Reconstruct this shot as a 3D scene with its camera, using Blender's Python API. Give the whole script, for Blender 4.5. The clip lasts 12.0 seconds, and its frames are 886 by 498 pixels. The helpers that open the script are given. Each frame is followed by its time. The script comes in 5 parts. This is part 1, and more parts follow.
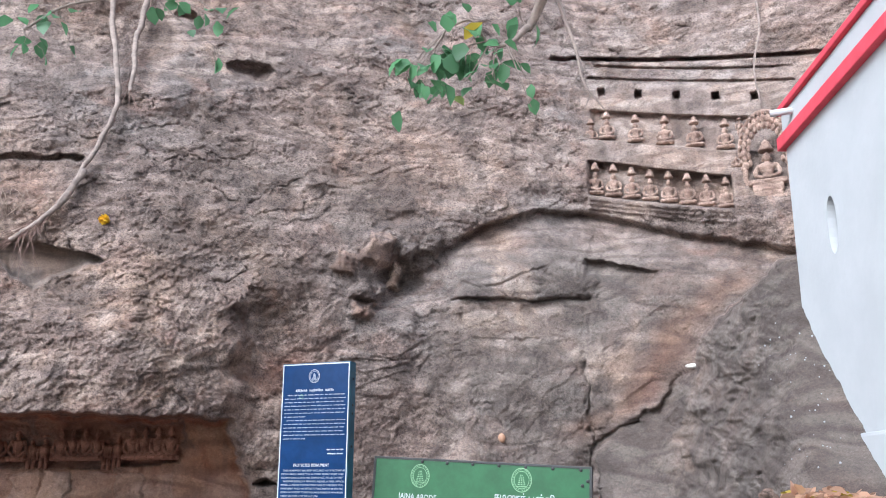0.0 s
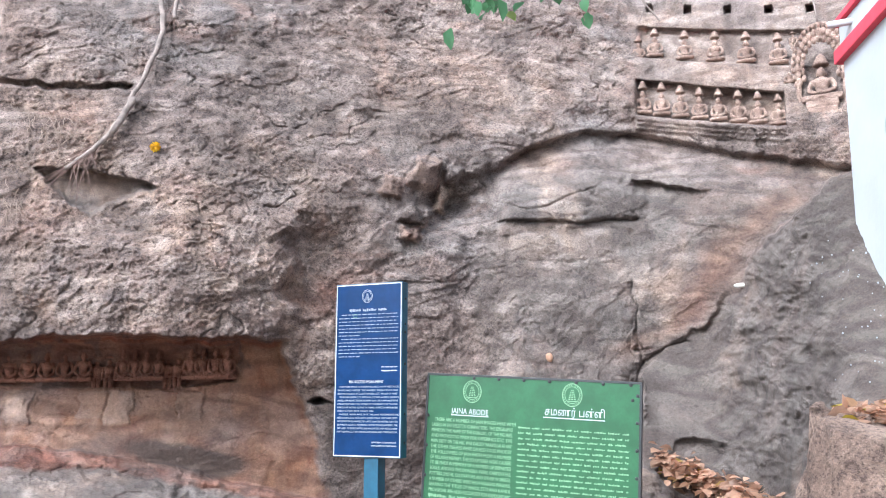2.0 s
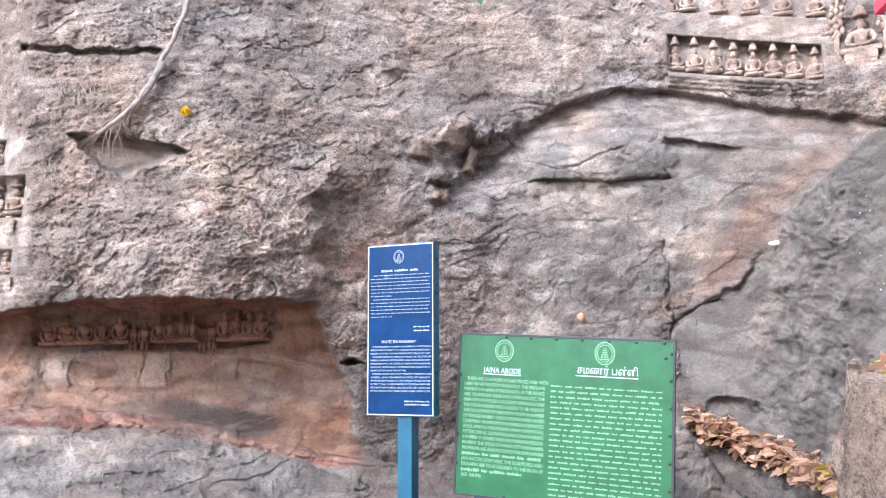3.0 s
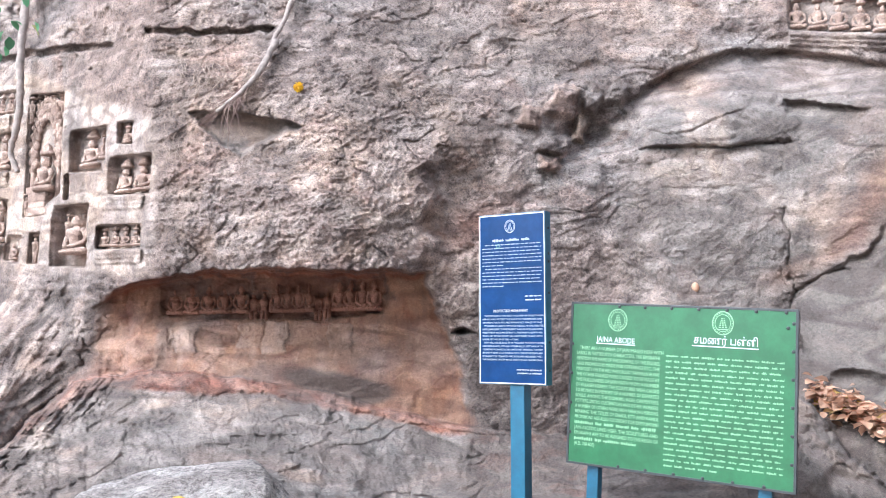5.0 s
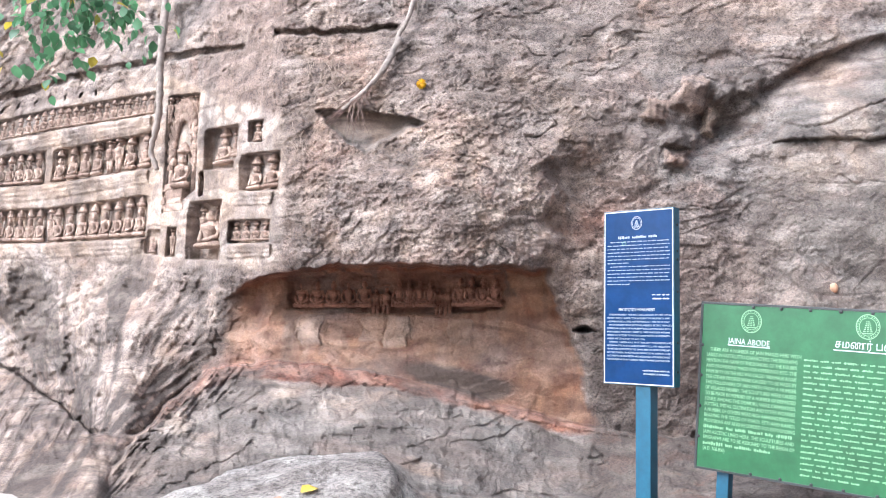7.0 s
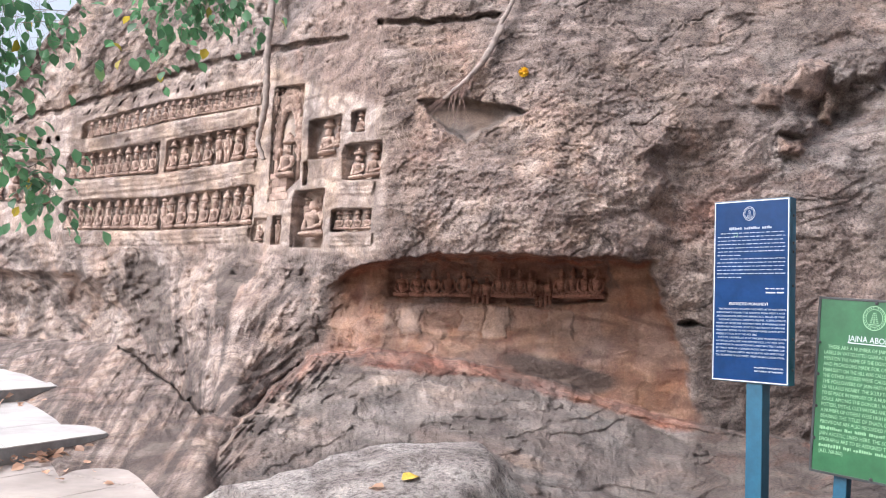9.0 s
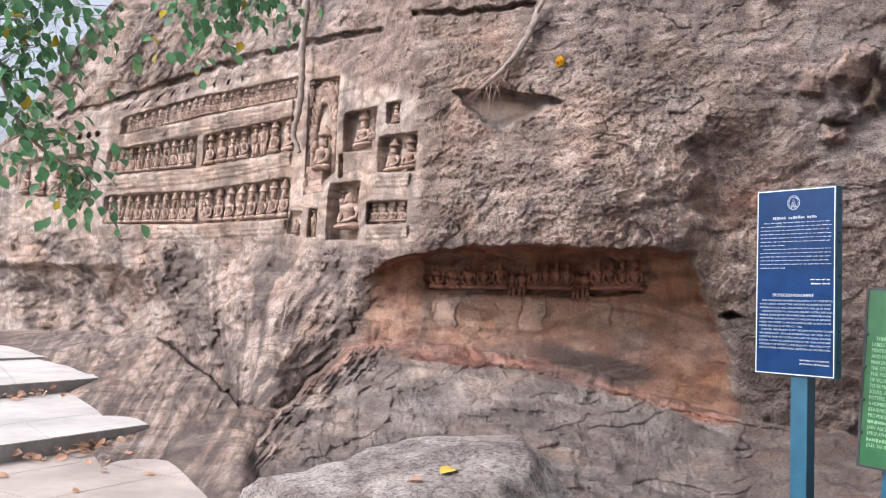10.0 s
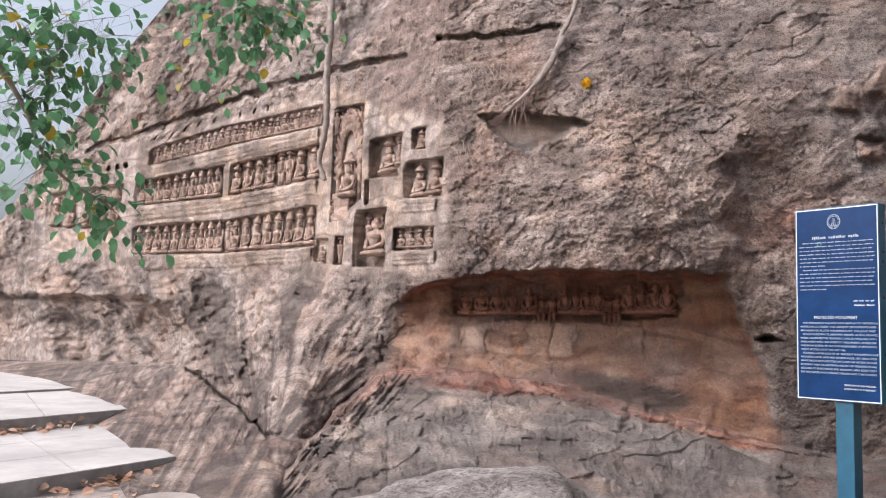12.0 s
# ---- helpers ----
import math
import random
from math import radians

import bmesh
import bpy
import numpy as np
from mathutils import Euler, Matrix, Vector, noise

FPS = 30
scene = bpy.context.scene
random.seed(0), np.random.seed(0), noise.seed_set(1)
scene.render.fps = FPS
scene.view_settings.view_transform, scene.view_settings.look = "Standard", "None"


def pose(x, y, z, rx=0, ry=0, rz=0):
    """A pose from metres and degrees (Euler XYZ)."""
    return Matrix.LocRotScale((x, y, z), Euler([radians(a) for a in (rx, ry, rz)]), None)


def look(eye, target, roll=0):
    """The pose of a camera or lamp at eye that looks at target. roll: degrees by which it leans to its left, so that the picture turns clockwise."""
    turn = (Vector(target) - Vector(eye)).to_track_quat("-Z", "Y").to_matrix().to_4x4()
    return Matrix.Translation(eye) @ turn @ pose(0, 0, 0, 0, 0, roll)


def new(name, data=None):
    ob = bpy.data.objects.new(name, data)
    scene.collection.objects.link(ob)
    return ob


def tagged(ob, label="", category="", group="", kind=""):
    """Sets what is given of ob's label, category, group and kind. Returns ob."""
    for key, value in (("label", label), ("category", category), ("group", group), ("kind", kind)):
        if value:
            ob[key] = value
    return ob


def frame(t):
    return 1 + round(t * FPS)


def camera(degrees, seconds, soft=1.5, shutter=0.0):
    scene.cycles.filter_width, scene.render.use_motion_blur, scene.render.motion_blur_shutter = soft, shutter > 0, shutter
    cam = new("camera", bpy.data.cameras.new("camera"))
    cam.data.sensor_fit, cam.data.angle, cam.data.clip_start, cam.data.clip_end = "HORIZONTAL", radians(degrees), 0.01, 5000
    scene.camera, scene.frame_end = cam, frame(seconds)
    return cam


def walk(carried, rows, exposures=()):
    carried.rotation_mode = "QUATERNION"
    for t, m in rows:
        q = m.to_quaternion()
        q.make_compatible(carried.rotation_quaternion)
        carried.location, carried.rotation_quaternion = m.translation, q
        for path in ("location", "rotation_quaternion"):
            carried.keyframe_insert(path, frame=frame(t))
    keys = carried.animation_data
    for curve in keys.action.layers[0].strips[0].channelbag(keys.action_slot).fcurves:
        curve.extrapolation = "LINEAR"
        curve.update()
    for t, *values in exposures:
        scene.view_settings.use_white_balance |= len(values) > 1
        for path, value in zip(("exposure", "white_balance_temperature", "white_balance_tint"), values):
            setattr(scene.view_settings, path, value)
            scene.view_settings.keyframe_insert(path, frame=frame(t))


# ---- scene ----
from mathutils.bvhtree import BVHTree

cam = camera(54.8, 12.0, soft=1.0)
PATH = [
    (0, (0.136, 0.663, 1.774), (0.079, 2.593, 2.294), 0.7),
    (0.5, (0.127, 0.653, 1.756), (0.057, 2.587, 2.258), 0.7),
    (1, (0.11, 0.629, 1.741), (0.018, 2.573, 2.203), 0.7),
    (1.5, (0.077, 0.625, 1.73), (-0.044, 2.58, 2.135), 0.7),
    (2, (0.061, 0.619, 1.711), (-0.091, 2.582, 2.063), 0.6),
    (2.5, (0.048, 0.625, 1.694), (-0.135, 2.593, 1.999), 0.4),
    (3, (0.042, 0.636, 1.683), (-0.178, 2.606, 1.95), 0.3),
    (5, (-0.004, 0.607, 1.663), (-0.467, 2.542, 1.862), 0.6),
    (5.5, (-0.011, 0.609, 1.675), (-0.546, 2.526, 1.867), 0.7),
    (6, (-0.021, 0.621, 1.674), (-0.622, 2.518, 1.867), 1.0),
    (6.5, (-0.046, 0.62, 1.679), (-0.706, 2.498, 1.871), 1.4),
    (7, (-0.073, 0.627, 1.668), (-0.795, 2.482, 1.852), 1.8),
    (9, (-0.132, 0.675, 1.662), (-1.062, 2.439, 1.815), 2.9),
    (9.5, (-0.156, 0.699, 1.647), (-1.126, 2.442, 1.79), 2.9),
    (10, (-0.171, 0.716, 1.66), (-1.172, 2.442, 1.791), 2.8),
    (10.5, (-0.192, 0.751, 1.657), (-1.219, 2.462, 1.789), 2.8),
    (11, (-0.219, 0.781, 1.666), (-1.261, 2.482, 1.817), 2.6),
    (11.5, (-0.243, 0.798, 1.674), (-1.293, 2.491, 1.848), 2.3),
    (12, (-0.254, 0.831, 1.671), (-1.308, 2.52, 1.859), 2.1),
]
walk(cam, [(t, look(eye, target, roll)) for t, eye, target, roll in PATH],
     [(0, 0.97, 5500, 8), (1.5, 1.14, 5450, 7), (3, 1.58, 5280, 6), (6.5, 1.6, 5400, 6), (9, 1.18, 5850, 11), (12, 0.82, 5950, 12)])


# ---- light ----
world = bpy.data.worlds.new("sky")
scene.world = world
world.use_nodes = True
wn = world.node_tree.nodes
sky = wn.new("ShaderNodeTexSky")
sky.sky_type = "NISHITA"
sky.sun_disc = False
sky.sun_elevation, sky.sun_rotation = radians(42), radians(-140)
sky.dust_density, sky.air_density = 8.0, 1.0
haze = wn.new("ShaderNodeHueSaturation")
haze.inputs["Saturation"].default_value = 0.38
world.node_tree.links.new(sky.outputs[0], haze.inputs["Color"])
world.node_tree.links.new(haze.outputs[0], wn["Background"].inputs[0])
wn["Background"].inputs[1].default_value = 0.15
sun = new("sun", bpy.data.lights.new("sun", "SUN"))
sun.data.energy, sun.data.angle, sun.data.color = 0.85, radians(28), (1.0, 0.97, 0.94)
sun.matrix_world = look((-7.5, -9.0, 10.5), (0, 0, 0))

# ---- shaping helpers ----
def tidy(name, bm, material, parent=None, label="", category="", group="", kind="", smooth=True):
    """Links a bmesh as one mesh object."""
    me = bpy.data.meshes.new(name)
    bm.to_mesh(me)
    bm.free()
    me.materials.append(material)
    if smooth:
        me.shade_smooth()
    ob = new(name, me)
    ob.parent = parent
    return tagged(ob, label, category, group, kind)


def part(name, bm, material, parent, label="", smooth=False):
    return tidy(name, bm, material, parent, label, smooth=smooth)


def box(bm, x0, x1, y0, y1, z0, z1, bevel=0.0):
    r = bmesh.ops.create_cube(bm, size=1, matrix=Matrix.Translation(((x0 + x1) / 2, (y0 + y1) / 2, (z0 + z1) / 2)) @ Matrix.Diagonal((x1 - x0, y1 - y0, z1 - z0, 1)))
    if bevel:
        es = list({e for v in r["verts"] for e in v.link_edges})
        bmesh.ops.bevel(bm, geom=es, offset=bevel, segments=2, affect="EDGES", profile=0.6)


def blob(bm, centre, size, seg=10, rings=7, turn=None):
    m = Matrix.Translation(centre) @ (turn or Matrix()) @ Matrix.Diagonal((*size, 1))
    bmesh.ops.create_uvsphere(bm, u_segments=seg, v_segments=rings, radius=1, matrix=m)


def lathe(bm, centre, profile, seg=14):
    """A turned shape from (radius, height) pairs."""
    rings = []
    for r, h in profile:
        rings.append([bm.verts.new((centre[0] + r * math.cos(2 * math.pi * i / seg), centre[1] + r * math.sin(2 * math.pi * i / seg), centre[2] + h)) for i in range(seg)])
    for a, b in zip(rings, rings[1:]):
        for i in range(seg):
            bm.faces.new((a[i], a[(i + 1) % seg], b[(i + 1) % seg], b[i]))
    bm.faces.new(rings[0][::-1])
    bm.faces.new(rings[-1])


def tube(bm, pts, radii, seg=8):
    """A round tapered limb along points."""
    rings = []
    pts = [Vector(p) for p in pts]
    for i, p in enumerate(pts):
        d = (pts[min(i + 1, len(pts) - 1)] - pts[max(i - 1, 0)]).normalized()
        a = d.orthogonal().normalized() if i == 0 else (ref - d * ref.dot(d)).normalized()
        ref = a
        b = d.cross(a)
        rings.append([bm.verts.new(p + (a * math.cos(2 * math.pi * k / seg) + b * math.sin(2 * math.pi * k / seg)) * radii[i]) for k in range(seg)])
    for u, v in zip(rings, rings[1:]):
        for k in range(seg):
            bm.faces.new((u[k], u[(k + 1) % seg], v[(k + 1) % seg], v[k]))
    bm.faces.new(rings[0][::-1])
    bm.faces.new(rings[-1])


def bend(pts, n=8):
    """Points on a smooth curve through the given ones."""
    pts = [Vector(p) for p in pts]
    ext = [pts[0] * 2 - pts[1]] + pts + [pts[-1] * 2 - pts[-2]]
    out = []
    for i in range(1, len(ext) - 2):
        p0, p1, p2, p3 = ext[i - 1:i + 3]
        for k in range(n):
            t = k / n
            out.append(0.5 * (2 * p1 + (p2 - p0) * t + (2 * p0 - 5 * p1 + 4 * p2 - p3) * t * t + (3 * p1 - p0 - 3 * p2 + p3) * t ** 3))
    return out + [pts[-1]]


# ---- materials ----
def shader(name, rough=0.9):
    m = bpy.data.materials.new(name)
    m.use_nodes = True
    b = m.node_tree.nodes["Principled BSDF"]
    b.inputs["Roughness"].default_value = rough
    return m, m.node_tree.nodes, m.node_tree.links, b


def mix(nodes, links, fac, a, b, mode="MIX"):
    n = nodes.new("ShaderNodeMix")
    n.data_type, n.blend_type = "RGBA", mode
    for socket, v in ((n.inputs[0], fac), (n.inputs[6], a), (n.inputs[7], b)):
        if isinstance(v, (int, float)):
            socket.default_value = v
        elif isinstance(v, tuple):
            socket.default_value = (*v, 1)
        else:
            links.new(v, socket)
    return n.outputs[2]


def noise_tex(nodes, links, scale, detail=6.0, rough=0.6, coord=None, stretch=None, distortion=0.0):
    n = nodes.new("ShaderNodeTexNoise")
    n.inputs["Scale"].default_value, n.inputs["Detail"].default_value, n.inputs["Roughness"].default_value = scale, detail, rough
    n.inputs["Distortion"].default_value = distortion
    g = nodes.new("ShaderNodeNewGeometry")
    src = g.outputs["Position"]
    if coord == "object":
        src = nodes.new("ShaderNodeTexCoord").outputs["Object"]
    if stretch:
        mp = nodes.new("ShaderNodeMapping")
        mp.inputs["Scale"].default_value = stretch
        links.new(src, mp.inputs[0])
        src = mp.outputs[0]
    links.new(src, n.inputs["Vector"])
    return n.outputs[0]


def ramp(nodes, links, fac, *stops):
    r = nodes.new("ShaderNodeValToRGB")
    while len(r.color_ramp.elements) < len(stops):
        r.color_ramp.elements.new(0.5)
    for e, (p, c) in zip(r.color_ramp.elements, stops):
        e.position = p
        e.color = (c, c, c, 1) if isinstance(c, (int, float)) else (*c, 1)
    links.new(fac, r.inputs[0])
    return r.outputs[0]


def bump(nodes, links, bsdf, height, strength, distance):
    b = nodes.new("ShaderNodeBump")
    b.inputs["Strength"].default_value, b.inputs["Distance"].default_value = strength, distance
    links.new(height, b.inputs["Height"])
    links.new(b.outputs[0], bsdf.inputs["Normal"])


def attr(nodes, name):
    a = nodes.new("ShaderNodeAttribute")
    a.attribute_name = name
    return a.outputs["Fac"]


def ridged_tex(nodes, links, scale, detail, stretch, turn=(0.0, 0.0, 0.0)):
    """Sharp-crested noise, drawn out along slanting beds."""
    n = nodes.new("ShaderNodeTexNoise")
    n.noise_type = "RIDGED_MULTIFRACTAL"
    n.normalize = True
    n.inputs["Scale"].default_value, n.inputs["Detail"].default_value, n.inputs["Roughness"].default_value = scale, detail, 0.55
    n.inputs["Distortion"].default_value = 0.6
    mp = nodes.new("ShaderNodeMapping")
    mp.inputs["Rotation"].default_value = turn
    mp.inputs["Scale"].default_value = stretch
    links.new(nodes.new("ShaderNodeNewGeometry").outputs["Position"], mp.inputs[0])
    links.new(mp.outputs[0], n.inputs["Vector"])
    return n.outputs[0]


def rock_material(name, stained, warm=0.0, tone=(0.47, 0.345, 0.285), crusted=0.75, fleck=1.0):
    """Weathered gneiss: brown and pink skin, dark crust, grey worn stone, ochre, rust, water marks, pale lichen; its
    dark, pale and fleck tones also carry painted shade, glare and highlights.
    """
    m, n, l, b = shader(name, 0.92)
    big = noise_tex(n, l, 0.3, 5, 0.6, distortion=0.5)
    mid = noise_tex(n, l, 1.7, 9, 0.68, distortion=0.5)
    crust = noise_tex(n, l, 5.5, 10, 0.72, distortion=0.4)
    fine = noise_tex(n, l, 24, 6, 0.75)
    grain = noise_tex(n, l, 95, 3, 0.7)
    hue = noise_tex(n, l, 0.85, 6, 0.65, distortion=0.9)
    beds = ridged_tex(n, l, 2.6, 6, (0.45, 0.6, 1.5), (0, radians(24), 0))
    col = mix(n, l, ramp(n, l, big, (0.36, 0.0), (0.64, 1.0)), (0.275, 0.195, 0.16), (0.30, 0.26, 0.24))
    col = mix(n, l, ramp(n, l, mid, (0.44, 0.0), (0.64, 0.6)), col, (0.40, 0.305, 0.26))
    col = mix(n, l, ramp(n, l, hue, (0.54, 0.0), (0.66, 0.45)), col, (0.43, 0.26, 0.20))
    if warm:
        col = mix(n, l, warm, col, tone)
    if stained:
        grey = attr(n, "grey")
        stone = mix(n, l, ramp(n, l, mid, (0.35, 0.0), (0.65, 1.0)), (0.14, 0.122, 0.11), (0.26, 0.223, 0.197))
        stone = mix(n, l, ramp(n, l, hue, (0.48, 0.0), (0.62, 0.6)), stone, (0.31, 0.24, 0.205))
        col = mix(n, l, grey, col, stone)
        ochre = attr(n, "ochre")
        rust = noise_tex(n, l, 1.6, 9, 0.7, stretch=(1.3, 1.3, 0.7), distortion=0.25)
        stain = mix(n, l, ramp(n, l, rust, (0.36, 0.0), (0.5, 0.6), (0.64, 1.0)), (0.225, 0.083, 0.044), (0.405, 0.22, 0.13))
        col = mix(n, l, ochre, col, stain)
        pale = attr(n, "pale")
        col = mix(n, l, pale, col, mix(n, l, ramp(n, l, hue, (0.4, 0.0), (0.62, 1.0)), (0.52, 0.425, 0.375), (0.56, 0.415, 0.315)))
        col = mix(n, l, attr(n, "rust"), col, mix(n, l, ramp(n, l, mid, (0.38, 0.0), (0.62, 1.0)), (0.23, 0.07, 0.038), (0.44, 0.19, 0.115)))
    dull = mix(n, l, 1.0, col, (0.60, 0.58, 0.58), "MULTIPLY")
    spread = ramp(n, l, crust, (0.38, crusted), (0.56, 0.0))
    if stained:
        spread = mix(n, l, grey, spread, mix(n, l, 1.0, spread, (0.45, 0.45, 0.45), "MULTIPLY"))
        spread = mix(n, l, ochre, spread, mix(n, l, 1.0, spread, (0.3, 0.3, 0.3), "MULTIPLY"))
    col = mix(n, l, spread, col, dull)
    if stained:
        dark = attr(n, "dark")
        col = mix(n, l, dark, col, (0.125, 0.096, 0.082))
    # shade in small pits and highlights on the grain, painted as flecks
    ragged = mix(n, l, 0.24, noise_tex(n, l, 34, 9, 0.8, stretch=(1.0, 1.0, 1.25), distortion=0.3), crust)
    pit_shade = ramp(n, l, ragged, (0.445, fleck), (0.49, 0.0))
    glint = ramp(n, l, ragged, (0.53, 0.0), (0.57, fleck))
    if stained:
        worn = mix(n, l, ochre, mix(n, l, attr(n, "smooth"), (1.0, 1.0, 1.0), (0.15, 0.15, 0.15)), (0.3, 0.3, 0.3))
        pit_shade, glint = mix(n, l, 1.0, pit_shade, worn, "MULTIPLY"), mix(n, l, 1.0, glint, worn, "MULTIPLY")
    col = mix(n, l, ramp(n, l, beds, (0.0, 0.7), (0.09, 0.0)), col, mix(n, l, 1.0, col, (0.50, 0.46, 0.45), "MULTIPLY"))
    col = mix(n, l, pit_shade, col, mix(n, l, 1.0, col, (0.48, 0.455, 0.45), "MULTIPLY"))
    col = mix(n, l, glint, col, mix(n, l, 1.0, col, (1.3, 1.26, 1.22), "MULTIPLY"))
    col = mix(n, l, ramp(n, l, mix(n, l, 0.4, grain, fine), (0.52, 0.0), (0.55, 1.0)), col, mix(n, l, 1.0, col, (1.28, 1.27, 1.25), "MULTIPLY"))
    l.new(col, b.inputs["Base Color"])
    h = mix(n, l, 0.06, mix(n, l, 0.18, mix(n, l, 0.48, crust, fine), beds), grain)
    bump(n, l, b, h, 1.0, 0.15)
    return m


def plain(name, colour, rough=0.6, metal=0.0, spread=0.25, scale=6.0, bump_by=0.0):
    """A surface of one colour with wear at two scales."""
    m, n, l, b = shader(name, rough)
    b.inputs["Metallic"].default_value = metal
    dark = tuple(c * (1 - spread) for c in colour)
    light = tuple(min(1, c * (1 + spread * 0.6)) for c in colour)
    a = mix(n, l, ramp(n, l, noise_tex(n, l, scale, 5), (0.35, 0.0), (0.65, 1.0)), dark, light)
    c = mix(n, l, ramp(n, l, noise_tex(n, l, scale * 9, 4), (0.4, 0.0), (0.75, 0.35)), a, dark)
    l.new(c, b.inputs["Base Color"])
    if bump_by:
        bump(n, l, b, noise_tex(n, l, scale * 9, 5), 0.6, bump_by)
    return m


ROCK = rock_material("weathered_rock", True)
STONE = rock_material("loose_stone", False)
BROWNSTONE = rock_material("brown_block", False, 0.75, (0.36, 0.245, 0.185))
GREYSTONE = rock_material("grey_boulder", False, 0.75, (0.52, 0.475, 0.44), 0.9)
BLUE = plain("blue_sign_enamel", (0.008, 0.03, 0.095), 0.16, spread=0.2)
BLUE.node_tree.nodes["Principled BSDF"].inputs["Specular IOR Level"].default_value = 0.18
TEAL = plain("teal_paint", (0.012, 0.075, 0.125), 0.45)
GREEN = plain("green_sign_enamel", (0.027, 0.102, 0.043), 0.3, spread=0.2)
BLACK = plain("dark_steel", (0.03, 0.03, 0.032), 0.5)
PALEBLUE = plain("small_white_lettering", (0.30, 0.34, 0.40), 0.6, spread=0.12)
WHITE = plain("white_lettering", (0.47, 0.5, 0.52), 0.6, spread=0.08)
PALEGREEN = plain("faded_lettering", (0.22, 0.38, 0.22), 0.6, spread=0.15)
LIME = plain("limewash", (0.43, 0.445, 0.455), 0.85, spread=0.06, scale=1.5, bump_by=0.004)
RED = plain("red_paint_band", (0.62, 0.06, 0.09), 0.7, spread=0.15)
PAVING = plain("pale_paving", (0.42, 0.385, 0.36), 0.85, spread=0.22, scale=1.2, bump_by=0.003)
STAINED = plain("stained_paving", (0.36, 0.30, 0.265), 0.85, spread=0.3, scale=0.9, bump_by=0.003)
KERB = plain("grey_concrete", (0.30, 0.285, 0.27), 0.9, spread=0.3, scale=3, bump_by=0.004)
EARTH = plain("dusty_earth", (0.33, 0.27, 0.22), 0.95, spread=0.3, scale=0.8, bump_by=0.01)
BARK = plain("grey_bark", (0.27, 0.215, 0.185), 0.9, spread=0.35, scale=9, bump_by=0.01)

# ---- the cliff: laid out by bearing (degrees to the left) and rise (degrees) about the viewing place ----
CX, CY, CZ = 0.0, 0.7, 1.67
_perm = np.random.RandomState(7).permutation(256).astype(np.int32)
_perm = np.concatenate([_perm, _perm])
_grad = np.random.RandomState(8).normal(size=(256, 3)).astype(np.float32)
_grad /= np.linalg.norm(_grad, axis=1)[:, None]


def gnoise(X, Y, Z):
    """Smooth gradient noise in about -1..1."""
    xi, yi, zi = np.floor(X).astype(np.int32), np.floor(Y).astype(np.int32), np.floor(Z).astype(np.int32)
    x, y, z = (X - xi).astype(np.float32), (Y - yi).astype(np.float32), (Z - zi).astype(np.float32)
    u, v, w = (t * t * t * (t * (t * 6 - 15) + 10) for t in (x, y, z))
    xi, yi, zi = xi & 255, yi & 255, zi & 255
    total = 0
    for i in (0, 1):
        for j in (0, 1):
            for k in (0, 1):
                g = _grad[_perm[_perm[_perm[xi + i] + ((yi + j) & 255)] + ((zi + k) & 255)]]
                d = g[..., 0] * (x - i) + g[..., 1] * (y - j) + g[..., 2] * (z - k)
                total = total + d * (u if i else 1 - u) * (v if j else 1 - v) * (w if k else 1 - w)
    return total * 1.6


def fbm(P, scale, octaves=4, gain=0.5, off=0.0):
    out, a, f = 0, 1.0, scale
    for o in range(octaves):
        out = out + a * gnoise(P[0] * f + off + o * 17.3, P[1] * f + off * 2, P[2] * f - off)
        a, f = a * gain, f * 2.03
    return out


def sstep(a, b, x):
    t = np.clip((x - a) / (b - a), 0, 1)
    return t * t * (3 - 2 * t)


def along(pts, A):
    pts = sorted(pts)
    return np.interp(A, [p[0] for p in pts], [p[1] for p in pts])


def near_line(A, E, pts, reach):
    """Distance in degrees to a broken line, exact within reach."""
    out = np.full(A.shape, 99.0, np.float32)
    for (a0, e0), (a1, e1) in zip(pts, pts[1:]):
        pick = (A > min(a0, a1) - reach) & (A < max(a0, a1) + reach) & (E > min(e0, e1) - reach) & (E < max(e0, e1) + reach)
        a, e = A[pick], E[pick]
        da, de = a1 - a0, e1 - e0
        t = np.clip(((a - a0) * da + (e - e0) * de) / (da * da + de * de + 1e-9), 0, 1)
        out[pick] = np.minimum(out[pick], np.hypot(a - a0 - t * da, e - e0 - t * de))
    return out


FACE = [(-40, 11), (-25, 11.6), (-10, 11.9), (0, 11.2), (8, 10.9), (20, 10.7), (30, 11.2), (33, 11.5), (36, 12.6), (39, 13.8), (45, 16.5), (52, 19.7), (56, 23), (60, 27), (66, 30)]
SKYLINE = [(-40, 37), (44, 37), (48, 27), (51, 19.7), (53.6, 16), (56, 11.8), (58, 8.3), (59.4, 5.4), (62, 3.4), (66, 2.5)]
CAVE_TOP = [(37.5, 0.6), (36.3, 1.5), (35.1, 2.2), (32.9, 3.26), (29.2, 4.02), (25.5, 4.31), (18, 4.3), (14.5, 4.36), (13.1, 4.1), (12, 3.6)]
FLOOR_LINE = [(45.2, -12.5), (43.2, -10.6), (41.5, -8.2), (39.7, -5.74), (38.3, -4.24), (36.6, -3.0), (34.8, -2.7), (32.6, -2.4), (30.3, -2.6), (27, -2.98), (23.2, -3.52), (19.6, -4.22), (17.7, -4.82), (14.2, -5.64), (11.8, -6.1), (5, -6.6), (0, -5.6), (-7.5, -3.0), (-9, -3.6), (-12.4, -7.3), (-16, -11), (-20, -14)]
